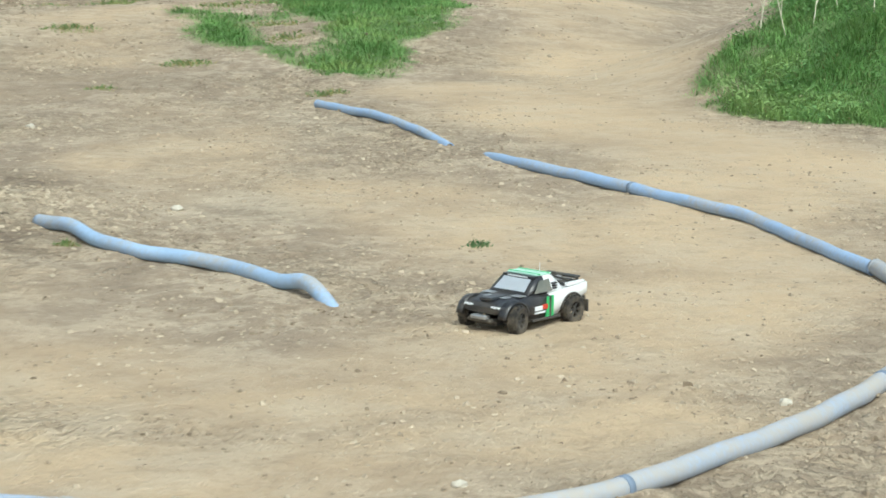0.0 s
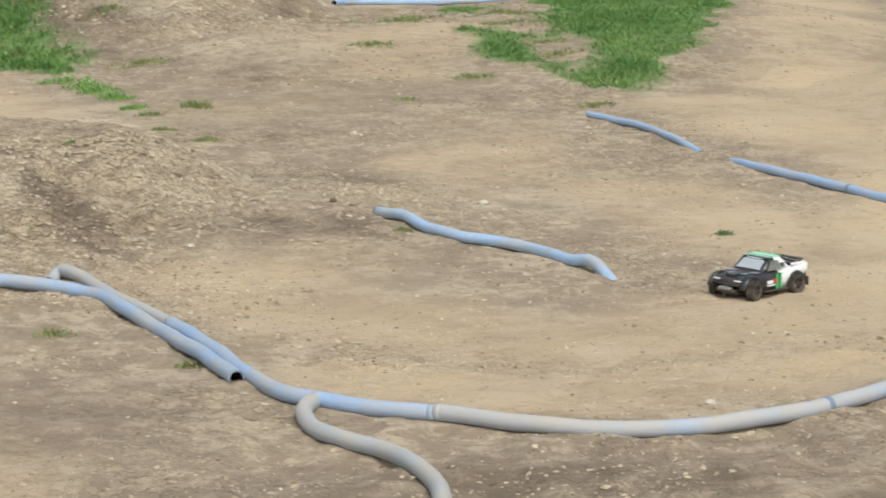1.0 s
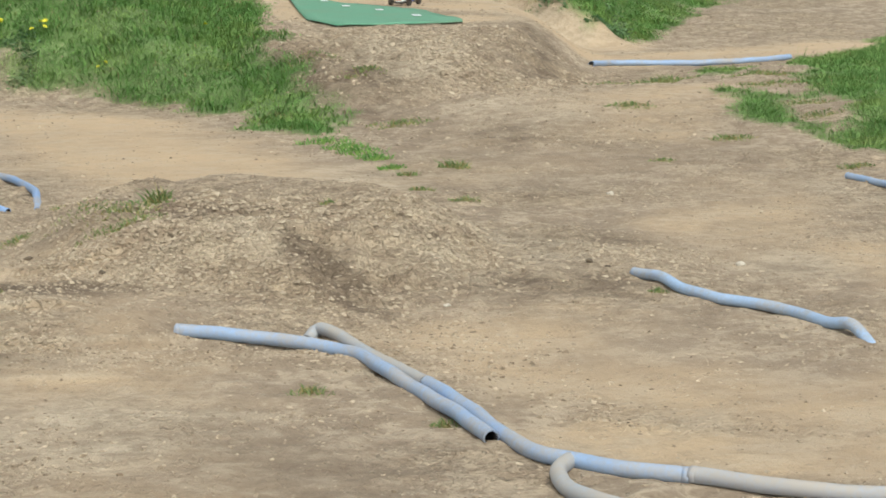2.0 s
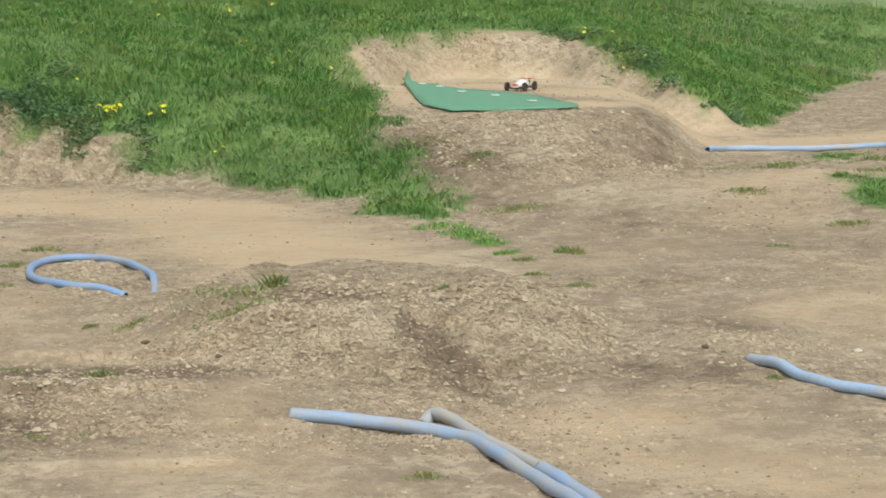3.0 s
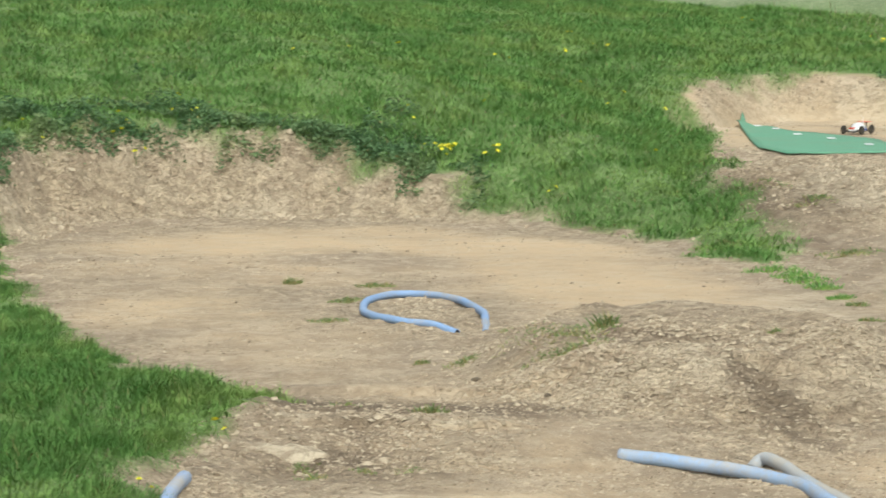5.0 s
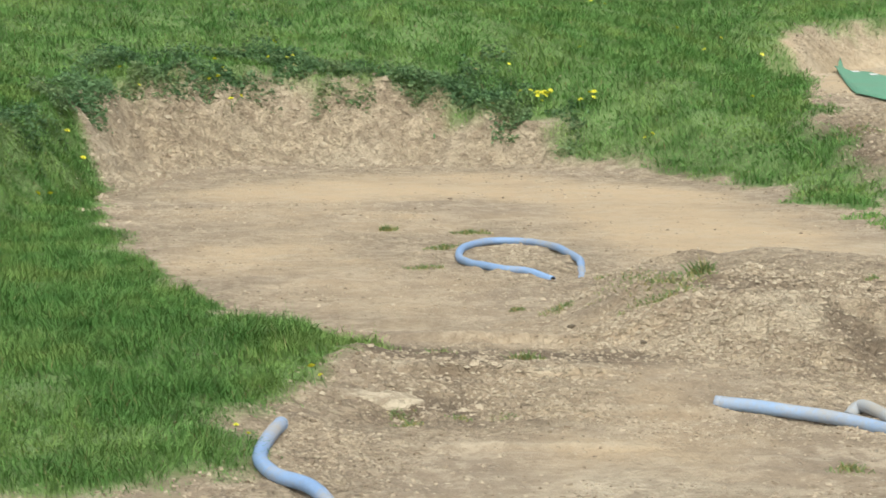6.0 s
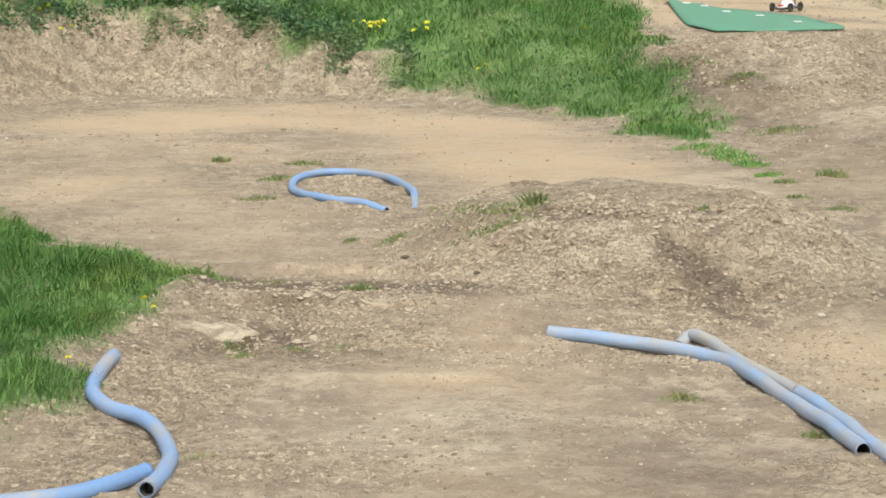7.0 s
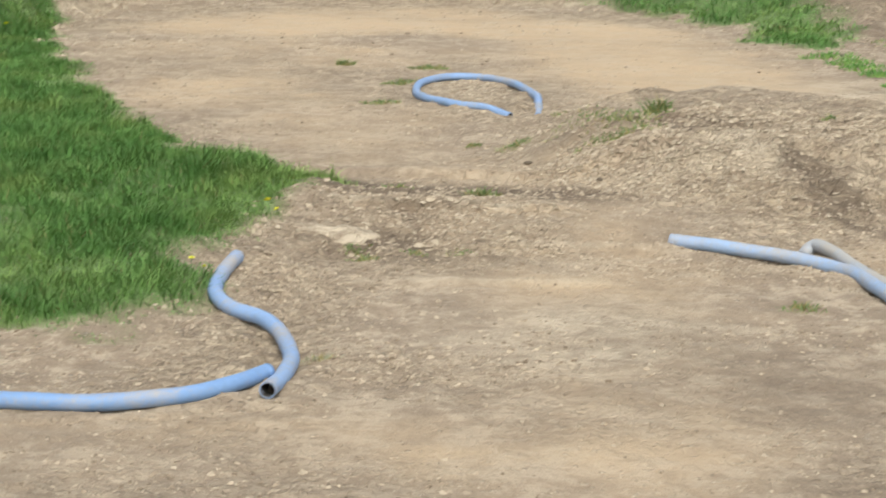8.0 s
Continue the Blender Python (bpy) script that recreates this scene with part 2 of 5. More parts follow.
def inside(x, y, loop):
    """True where the points lie inside the closed outline."""
    hit = np.zeros(x.shape, bool)
    for (ax, ay), (bx, by) in zip(loop, loop[1:] + loop[:1]):
        if ay != by:
            hit ^= ((ay > y) != (by > y)) & (x < (bx - ax) * (y - ay) / (by - ay) + ax)
    return hit


def edge_distance(x, y, line):
    """Distance to an open line, and how far along it (in pieces) the nearest point lies."""
    best, along = np.full(x.shape, 1e9), np.zeros(x.shape)
    for i, ((ax, ay), (bx, by)) in enumerate(zip(line, line[1:])):
        ex, ey = bx - ax, by - ay
        k = np.clip(((x - ax) * ex + (y - ay) * ey) / (ex * ex + ey * ey), 0, 1)
        d = np.hypot(x - ax - k * ex, y - ay - k * ey)
        along = np.where(d < best, i + k, along)
        best = np.minimum(best, d)
    return best, along


def within(x, y, loop):
    """Signed distance, above 0 inside the closed outline."""
    d, _ = edge_distance(x, y, loop + loop[:1])
    return np.where(inside(x, y, loop), d, -d)


def bank_at(x, y):
    """Signed distance beyond the bank's foot, and the height and width of the cut there."""
    line = [(a, b) for a, b, _, _ in BANK]
    d, along = edge_distance(x, y, line)
    cut, wide, total = np.zeros(x.shape), np.zeros(x.shape), np.full(x.shape, 1e-9)
    for (ax, ay, ab, aw), (bx, by, bb, bw) in zip(BANK, BANK[1:]):
        for k in (0.0, 0.5):
            weight = 1.0 / ((x - ax - k * (bx - ax)) ** 2 + (y - ay - k * (by - ay)) ** 2 + 0.04) ** 2
            cut += weight * (ab + k * (bb - ab))
            wide += weight * (aw + k * (bw - aw))
            total += weight
    cut, wide = cut / total, wide / total
    track = inside(x, y, line + [(300.0, 58.0), (300.0, -300.0), (-300.0, -300.0), (-300.0, 9.0)])
    return np.where(track, -d, d), cut, wide


def mound(x, y, cx, cy, rx, ry, h, turn=0.0, flat=1.0):
    c, s = math.cos(radians(turn)), math.sin(radians(turn))
    u, v = ((x - cx) * c + (y - cy) * s) / rx, (-(x - cx) * s + (y - cy) * c) / ry
    r = np.sqrt(u * u + v * v)
    return h * smooth((1.0 - r) * flat)


# Worn ledges across the low table: where, how high, how slanted, from x to x.
LEDGES = [(15.30, 0.06, 0.02, -1.9, -0.3), (14.62, 0.025, 0.05, -0.8, 0.4), (13.74, 0.03, -0.03, -1.5, 0.0), (16.6, 0.05, 0.0, -2.1, 0.2)]


def height(x, y):
    """The lie of the land, in metres over the track."""
    d, cut, wide = bank_at(x, y)
    out = np.maximum(d, 0.0)
    z = cut * smooth(out / np.maximum(wide, 0.8))
    rise = 0.15 * np.maximum(out - 0.4, 0.0)
    top = 2.5 + 1.1 * smooth((2.5 - x) / 9.0) + 1.1 * smooth((x - 2.5) / 5.0)
    room = np.maximum(top - z, 0.05)
    z = z + room * (1.0 - np.exp(-rise / room * 2.0))
    z = z - np.maximum(z - 0.9, 0) * smooth((out - 14.0 - 4.0 * smooth((3.0 - x) / 6.0)) / 5.0)
    # jump in the middle of the track, with a lower shoulder towards the short hose
    z = z + mound(x, y, 0.85, 18.2, 1.75, 2.4, 0.34, 8, 2.3)
    z = z + mound(x, y, 2.7, 17.6, 1.4, 2.0, 0.08, -20, 1.4)
    # stony table under the green mat
    z = z + mound(x, y, 4.3, 27.6, 2.6, 3.0, 0.18, 0, 1.3)
    z = np.maximum(z, mound(x, y, 3.25, 34.6, 2.95, 8.4, 0.58, -6, 2.6))
    # low table before the pit straight
    z = z + mound(x, y, -0.9, 16.0, 2.6, 1.7, 0.13, 3, 2.0)
    # worn ledges across the table
    for ly, step, slant, x0, x1 in LEDGES:
        near = smooth((x - x0 + 0.2) / 0.4) * smooth((x1 + 0.2 - x) / 0.4)
        edge = ly + slant * x + 0.14 * (ripple(x, x * 0, 0.7, 13) - 0.5)
        z = z + near * step * smooth((y - edge) / 0.07) * smooth((edge + 0.9 - y) / 0.8)
    # grass strip beside the pit straight, and the two grass islands
    z = z + mound(x, y, -3.7, 16.0, 2.1, 4.4, 0.16, 18, 2.0)
    z = z + mound(x, y, 12.3, 22.2, 4.2, 3.6, 0.95, 0, 1.3)
    z = z + mound(x, y, 8.6, 28.6, 3.6, 6.0, 0.25, -24, 1.6)
    # worn line of the bend, a little lower than its edges
    z = z + 0.03 * (ripple(x, y, 2.3, 3) - 0.5) + 0.05 * (ripple(x, y, 5.0, 4) - 0.5)
    return z


# Lines along which the cars have packed the ground: points, half the width, how hard.
LINES = [
    ([(13.0, 36.0), (10.0, 27.0), (8.0, 21.5), (7.3, 17.5), (6.0, 14.3), (4.8, 13.2), (3.4, 12.8), (2.6, 13.6), (2.1, 14.8)], 0.95, 0.85),
    ([(7.4, 22.0), (7.6, 19.5), (8.6, 17.4)], 1.1),
    ([(5.4, 15.4), (5.2, 17.6)], 0.9, 0.75),
    ([(3.9, 17.8), (4.6, 19.4), (5.0, 21.2)], 0.9, 0.65),
    ([(2.3, 12.0), (3.4, 11.6), (4.6, 12.0)], 0.7, 0.75),
    ([(2.6, 15.4), (2.9, 14.2)], 0.7, 0.65),
    ([(-0.8, 17.2), (-0.5, 15.4), (-0.2, 13.6), (0.0, 11.8), (0.1, 9.6)], 1.0, 0.6),
    ([(3.0, 22.6), (4.2, 24.2), (5.4, 27.0)], 1.5, 0.6),
    ([(-3.6, 10.3), (-1.2, 10.5), (-0.2, 10.5)], 0.8, 0.55),
    ([(-2.5, 24.6), (-1.2, 25.2), (-0.6, 23.6)], 1.3, 0.65),
    ([(0.9, 21.6), (0.4, 23.8), (-0.4, 26.8), (-2.3, 28.2), (-3.9, 27.2)], 1.5),
    ([(-3.9, 27.2), (-3.8, 23.6), (-2.8, 20.6), (-1.7, 18.6), (-1.2, 17.5)], 1.2, 0.62),
    ([(11.0, 36.0), (8.0, 34.6), (6.2, 33.6), (5.4, 34.8), (4.2, 37.0), (3.2, 38.0), (2.5, 37.0)], 1.1),
    ([(2.3, 37.6), (2.9, 39.3), (3.5, 40.1), (4.5, 39.3), (5.3, 37.8), (6.1, 36.2)], 1.3),
    ([(2.5, 37.0), (2.7, 34.0), (3.2, 33.3), (3.9, 33.4)], 1.1),
]
# Outlines of the grass islands.
STRIP = [(-9.5, 12.0), (-8.0, 24.0), (-6.9, 29.5), (-6.0, 27.6), (-5.15, 24.0), (-4.15, 21.6), (-3.6, 19.6), (-3.0, 17.8), (-2.2, 16.4), (-1.62, 15.8),
         (-1.72, 15.2), (-1.96, 14.7), (-2.14, 14.25), (-2.24, 13.6), (-2.19, 12.9), (-2.33, 12.38), (-2.8, 12.4), (-3.1, 12.4), (-4.2, 12.1)]
WEDGE = [(11.6, 39.0), (9.69, 35.2), (8.6, 32.0), (7.78, 30.7), (7.2, 28.3), (7.0, 27.0), (7.0, 26.2), (6.8, 25.0), (6.7, 24.4), (6.5, 23.6), (6.78, 23.25),
         (7.04, 23.78), (7.43, 24.2), (7.87, 24.9), (8.5, 26.13), (9.95, 30.0), (12.79, 37.44), (13.4, 39.0)]
PATCH = [(6.15, 27.2), (6.05, 26.0), (6.04, 25.3), (6.25, 24.8), (6.42, 24.3), (6.56, 24.64), (6.48, 25.44), (6.5, 26.4), (6.5, 27.2)]
CORNER = [(6.85, 32.6), (6.65, 31.0), (6.65, 29.4), (6.9, 29.3), (7.1, 31.0), (7.4, 32.8)]
ISLE = [(11.0, 25.0), (9.88, 22.7), (9.4, 22.25), (9.02, 21.7), (8.78, 21.45), (8.55, 21.1), (8.38, 20.5), (8.42, 20.15), (8.8, 19.85), (9.3, 19.45), (11.0, 19.3), (16.0, 20.0), (20.0, 26.0)]


def packed_ground(x, y):
    best = np.zeros(x.shape)
    for line, half, hard in [row if len(row) == 3 else row + (1.0,) for row in LINES]:
        d, _ = edge_distance(x, y, line)
        best = np.maximum(best, hard * (1.0 - smooth((d - half * 0.25) / (half * 1.3))))
    return best


def turf_cover(x, y):
    """1 where grass grows."""
    d, cut, wide = bank_at(x, y)
    wob = 0.55 * (ripple(x, y, 0.6, 21) - 0.5) + 0.30 * (ripple(x, y, 0.18, 22) - 0.5)
    hill = smooth((d - wide * 0.95 + wob + 0.16) / 0.45)
    isles = [smooth((within(x, y, loop) + wob * 0.8 + 0.10) / 0.36) for loop in (STRIP, WEDGE, PATCH, CORNER, ISLE)]
    return np.maximum.reduce([hill] + isles)


def damp_and_shade(x, y):
    """Darker, freshly broken soil, and shade painted on flanks of the mounds."""
    d = mound(x, y, 1.28, 16.1, 0.26, 0.85, 1.1, 25, 1.8) + mound(x, y, 2.6, 16.3, 1.2, 0.5, 0.7, 10, 1.4)
    d = d + mound(x, y, 0.1, 18.1, 0.5, 0.8, 0.5) + mound(x, y, -1.1, 15.95, 1.5, 0.55, 1.8, 2, 1.5)
    d = d + mound(x, y, -0.3, 14.5, 1.5, 1.2, 0.4) + mound(x, y, -1.4, 14.9, 0.95, 1.1, 0.75) + mound(x, y, 4.0, 24.0, 3.0, 3.0, 0.4) + mound(x, y, 2.0, 28.0, 0.8, 2.2, 0.9) + mound(x, y, 4.6, 29.6, 0.9, 1.6, 0.7) + mound(x, y, 0.6, 17.5, 1.1, 0.55, 1.0)
    # includes painted shade: the mat table's right flank and a diagonal by the jump
    d = d + mound(x, y, 1.7, 28.4, 0.5, 1.9, 1.0) + mound(x, y, 3.3, 18.0, 0.8, 0.6, 0.7) + mound(x, y, 2.6, 27.4, 0.9, 3.0, 0.7) + mound(x, y, 4.9, 31.4, 0.5, 1.8, 0.8) + mound(x, y, 3.6, 25.2, 0.5, 1.0, 0.6)
    d = d + mound(x, y, 2.6, 9.7, 3.2, 1.35, 0.6, 8, 1.6) + mound(x, y, 0.7, 11.8, 1.0, 1.6, 0.45)
    return np.clip(d * (0.35 + 1.1 * ripple(x, y, 0.3, 31)) * (0.4 + 1.2 * ripple(x, y, 0.1, 32)), 0, 1)


def rubble_face(x, y):
    """Broken faces of the mounds."""
    d = mound(x, y, 0.9, 17.0, 1.9, 1.7, 1.0, 5, 2) + mound(x, y, 3.4, 29.6, 2.8, 2.6, 1.0, -8, 2) + mound(x, y, -0.5, 18.6, 0.8, 2.0, 0.7)
    d = d + mound(x, y, -1.2, 15.2, 1.3, 1.5, 0.6, 3, 2.0) + mound(x, y, 3.4, 17.2, 0.8, 1.2, 0.5)
    return np.clip(d, 0, 1)


def broken_soil(x, y):
    """Where the soil lies in plates and clods."""
    out, cut, wide = bank_at(x, y)
    wall = smooth((out + 0.15) / 0.3) * smooth((wide + 0.15 - out) / 0.3) * smooth((cut - 0.1) / 0.3)
    wall = wall * np.where(x > 1.9, smooth((out - 0.45 * wide) / 0.4), 1.0)
    d = 0.75 * rubble_face(x, y) + 0.8 * wall + mound(x, y, 2.3, 18.0, 1.5, 1.6, 0.8, 0, 1.6) + mound(x, y, 3.0, 22.0, 1.6, 3.0, 0.35) + mound(x, y, -1.3, 14.6, 0.9, 0.6, 0.5)
    calm = np.clip(smooth((12.3 - y) / 1.2) + smooth((x - 2.6) / 0.8) * smooth((19.0 - y) / 2.0), 0, 1)
    d = d + 0.75 * (1.0 - packed_ground(x, y)) * smooth(ripple(x, y, 0.9, 38) * 1.8 - 0.35) * (1.0 - 0.35 * calm)
    return np.clip(d * (0.3 + 1.1 * ripple(x, y, 0.55, 35)), 0, 1)


def crust_and_lit_edges(x, y):
    """Pale, hard dried crust, and the lit edges of the ledges painted pale."""
    d = mound(x, y, 2.3, 17.8, 1.1, 1.2, 0.55, 0, 1.5) + mound(x, y, 1.9, 22.0, 0.8, 2.2, 0.6) + mound(x, y, 0.75, 16.8, 0.5, 0.5, 0.7)
    d = d + mound(x, y, 1.9, 16.6, 0.9, 0.6, 0.7) + mound(x, y, -0.1, 12.6, 1.0, 1.2, 0.55, 20, 1.5) + mound(x, y, 4.3, 17.2, 0.9, 0.9, 0.5) + mound(x, y, 2.9, 17.4, 0.9, 0.9, 0.35) + mound(x, y, 0.5, 16.4, 1.0, 0.4, 0.5) + mound(x, y, 5.7, 20.6, 0.5, 1.2, 0.7)
    d = d + mound(x, y, 3.9, 26.4, 1.4, 1.8, 0.5) + mound(x, y, -4.8, 30.8, 1.6, 1.0, 0.2)
    out, cut, wide = bank_at(x, y)
    d = d * (0.35 + 1.1 * smooth(ripple(x, y, 0.33, 33) * 1.6 - 0.3))
    d = d + mound(x, y, 3.0, 29.2, 0.95, 1.8, 1.1, -8, 1.6) * (0.5 + 0.7 * ripple(x, y, 0.3, 37))
    # light on the ledges' upper edges, painted as thin broken pale lines
    for ly, step, slant, x0, x1 in LEDGES[:3]:
        near = smooth((x - x0 + 0.2) / 0.4) * smooth((x1 + 0.2 - x) / 0.4)
        edge = ly + slant * x + 0.14 * (ripple(x, x * 0, 0.7, 13) - 0.5)
        d = d + near * (1.2 if ly > 15 else 0.55) * np.exp(-((y - edge - 0.07) / 0.035) ** 2) * smooth(ripple(x, y * 0, 0.4, 34 + int(ly)) * 2.0 - 0.15)
    d = d + (0.22 + 0.42 * smooth(ripple(x, y, 0.5, 36) * 2 - 0.6)) * smooth((out + 0.2) / 0.3) * smooth((wide + 0.1 - out) / 0.3) * smooth(cut / 0.3)
    return np.clip(d, 0, 1)


def surface(x, y):
    """The land with its crumbs and ruts."""
    z = height(x, y)
    raw = 1.0 - 0.88 * packed_ground(x, y)
    d, cut, wide = bank_at(x, y)
    steep = smooth(d / 0.3) * smooth((wide + 0.2 - d) / 0.3) * smooth(cut / 0.3)
    bits = 0.040 * (ripple(x, y, 0.42, 5) - 0.5) + 0.030 * (ripple(x, y, 0.17, 6) - 0.5) + 0.018 * (ripple(x, y, 0.085, 7) - 0.5)
    crumbs = 0.05 * smooth((ripple(x, y, 0.22, 8) - 0.62) / 0.2)
    gully = 0.16 * (ripple(x * 1.6 + y, y * 0.8, 0.5, 9) - 0.5) + 0.21 * (ripple(x, y, 0.27, 10) - 0.5) + 0.11 * (ripple(x, y, 0.13, 12) - 0.5)
    face = rubble_face(x, y)
    bits = bits + face * (0.075 * (ripple(x, y, 0.30, 14) - 0.5) + 0.06 * (ripple(x, y, 0.13, 15) - 0.5) + 0.03 * (ripple(x, y, 0.07, 16) - 0.5))
    plates = 0.030 * smooth((ripple(x + 0.3 * ripple(x, y, 0.5, 18), y, 0.24, 19) - 0.48) / 0.07) + 0.018 * smooth((ripple(x, y + 0.2 * ripple(x, y, 0.3, 20), 0.12, 23) - 0.5) / 0.1)
    bits = bits + np.maximum(face, 0.35 * smooth(ripple(x, y, 0.9, 38) * 1.8 - 0.35) * smooth((17.5 - y) / 3.0) + 0.2) * plates * (1.0 - smooth((d - wide) / 0.3))
    bits = bits + 0.11 * (ripple(x, y, 0.75, 17) - 0.5) * smooth((d - wide - 0.2) / 0.6)
    return z + raw * (bits + 0.5 * crumbs * smooth(ripple(x, y, 1.3, 11) * 2 - 0.5)) + steep * gully * raw


def at_ground(x, y):
    return float(surface(np.array([x], float), np.array([y], float))[0])


def stretch(inner, grow, far):
    """Grid steps: even inside, widening outwards to the horizon."""
    steps, low, high = list(inner), [], []
    s = inner[1] - inner[0]
    v = inner[0]
    while v > -far:
        s *= grow
        v -= s
        low.append(v)
    s, v = inner[-1] - inner[-2], inner[-1]
    while v < far:
        s *= grow
        v += s
        high.append(v)
    return np.array(low[::-1] + steps + high)


def mesh_from(name, verts, faces, material, smooth_faces=False):
    """A mesh from arrays: all faces with the same number of corners."""
    me = bpy.data.meshes.new(name)
    n, k = faces.shape
    me.vertices.add(len(verts))
    me.vertices.foreach_set("co", np.ascontiguousarray(verts, np.float32).ravel())
    me.loops.add(n * k)
    me.loops.foreach_set("vertex_index", np.ascontiguousarray(faces, np.int32).ravel())
    me.polygons.add(n)
    me.polygons.foreach_set("loop_start", np.arange(0, n * k, k, dtype=np.int32))
    me.polygons.foreach_set("use_smooth", np.full(n, smooth_faces))
    me.update(calc_edges=True)
    me.materials.append(material)
    return me


def build_ground():
    gx = stretch(np.arange(-6.6, 11.0, 0.053), 1.16, 900.0)
    gy = stretch(np.concatenate([np.arange(9.4, 17.0, 0.035), np.arange(17.0, 26.0, 0.06), np.arange(26.0, 33.0, 0.06), np.arange(33.0, 46.0, 0.11)]), 1.16, 900.0)
    X, Y = np.meshgrid(gx, gy)
    x, y = X.ravel(), Y.ravel()
    nx, ny = len(gx), len(gy)
    i = (np.arange(ny - 1)[:, None] * nx + np.arange(nx - 1)[None, :]).ravel()
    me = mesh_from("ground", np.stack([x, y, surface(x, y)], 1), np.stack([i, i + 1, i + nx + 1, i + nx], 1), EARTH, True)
    for name, values in (("track", packed_ground(x, y)), ("turf", turf_cover(x, y)), ("damp_shade", damp_and_shade(x, y)),
                         ("pale", crust_and_lit_edges(x, y)), ("broken", broken_soil(x, y)), ("meadow", smooth((y - 54.0) / 4.0))):
        me.attributes.new(name, "FLOAT", "POINT").data.foreach_set("value", values.astype(np.float32))
    return tagged(new("ground", me), "dry sandy dirt track with stony mounds and banked earth", "ground", kind="structure")


build_ground()


# ------------------------------------------------------------ drain hoses that mark the track
def spline(points, step=0.03):
    """Evenly walked Catmull-Rom curve through the points."""
    p = [Vector(q) for q in points]
    p = [p[0] * 2 - p[1]] + p + [p[-1] * 2 - p[-2]]
    out = []
    for a, b, c, d in zip(p, p[1:], p[2:], p[3:]):
        n = max(2, int((c - b).length / step))
        for i in range(n):
            t = i / n
            out.append(0.5 * ((2 * b) + (c - a) * t + (2 * a - 5 * b + 4 * c - d) * t * t + (3 * b - a - 3 * c + d) * t ** 3))
    out.append(p[-2])
    return out


def tube(bm, path, radius, sides=14, wall=0.006, lift=None):
    """A hollow hose along a path of points; slightly uneven."""
    rings, inner = [], []
    for i, q in enumerate(path):
        d = (path[min(i + 1, len(path) - 1)] - path[max(i - 1, 0)]).normalized()
        side = d.cross(Vector((0, 0, 1))).normalized()
        up = side.cross(d)
        r = radius * (1 + 0.012 * math.sin(i * 0.9) * math.sin(i * 0.23))
        for store, rad in ((rings, r), (inner, r - wall)):
            store.append([bm.verts.new(q + side * (math.cos(k * math.tau / sides) * rad) + up * (math.sin(k * math.tau / sides) * rad)) for k in range(sides)])
    for a, b in zip(rings, rings[1:]):
        for k in range(sides):
            bm.faces.new((a[k], b[k], b[(k + 1) % sides], a[(k + 1) % sides])).smooth = True
    for end in (0, -1):
        for k in range(sides):
            bm.faces.new((rings[end][k], rings[end][(k + 1) % sides], inner[end][(k + 1) % sides], inner[end][k]))
    for span in ((0, 8), (len(path) - 9, len(path) - 1)) if len(path) > 20 else ():
        for i in range(max(0, span[0]), min(len(path) - 1, span[1])):
            for k in range(sides):
                f = bm.faces.new((inner[i][k], inner[i][(k + 1) % sides], inner[i + 1][(k + 1) % sides], inner[i + 1][k]))
                f.material_index = 1
    bmesh.ops.recalc_face_normals(bm, faces=[f for f in bm.faces if f.material_index == 0])


def part(name, bm, material, parent=None, label=""):
    """Links a bmesh as one mesh object under a thing or a part."""
    me = bpy.data.meshes.new(name)
    bm.to_mesh(me)
    bm.free()
    for mat in material if isinstance(material, (list, tuple)) else [material]:
        me.materials.append(mat)
    ob = new(name, me)
    if parent is not None:
        ob.parent = parent
    if label:
        ob["label"] = label
    return ob


def hose(points, radius, material, label, joints=(), sink=0.18, raised=()):
    """A hose lying on the ground. joints: shares of its length where two lengths are sleeved together. raised: extra height point by point."""
    flat = spline([(x, y, raised[i] if raised else 0.0) for i, (x, y) in enumerate(points)])
    ground = surface(np.array([q.x for q in flat]), np.array([q.y for q in flat]))
    ground = np.convolve(np.pad(ground, 20, mode="edge"), np.ones(41) / 41, "valid")
    s = [0.03 * i + points[0][1] for i in range(len(flat))]
    path = [Vector((q.x + 0.003 * math.sin(9.0 * v) * math.sin(2.3 * v), q.y, g + q.z + radius * (1 - sink) + 0.002 * math.sin(13.0 * v) + 0.003 * math.sin(5.1 * v)))
            for q, g, v in zip(flat, ground, s)]
    thing = tagged(new("drain_hose"), label, "hose", "hoses marking the track")
    base = path[len(path) // 2].copy()
    base.z -= radius
    thing.location = base
    bm = bmesh.new()
    tube(bm, [q - base for q in path], radius)
    part("pipe", bm, [material, HOSE_DARK], thing)
    for i in [0] * (not raised or raised[0] >= 0) + [len(path) - 2] * (not raised or raised[-1] >= 0):
        bm = bmesh.new()
        tube(bm, [q - base for q in path[i:i + 2]], radius * 1.02, wall=0.008)
        part("cut_end", bm, [material, HOSE_DARK], thing)
    for share in joints:
        i = int(share * (len(path) - 4))
        bm = bmesh.new()
        tube(bm, [q - base for q in path[i:i + 2]], radius * 1.05, wall=0.003)
        part("joint", bm, [SEAM, SEAM], thing, "dark seam between two hose lengths")
    return thing


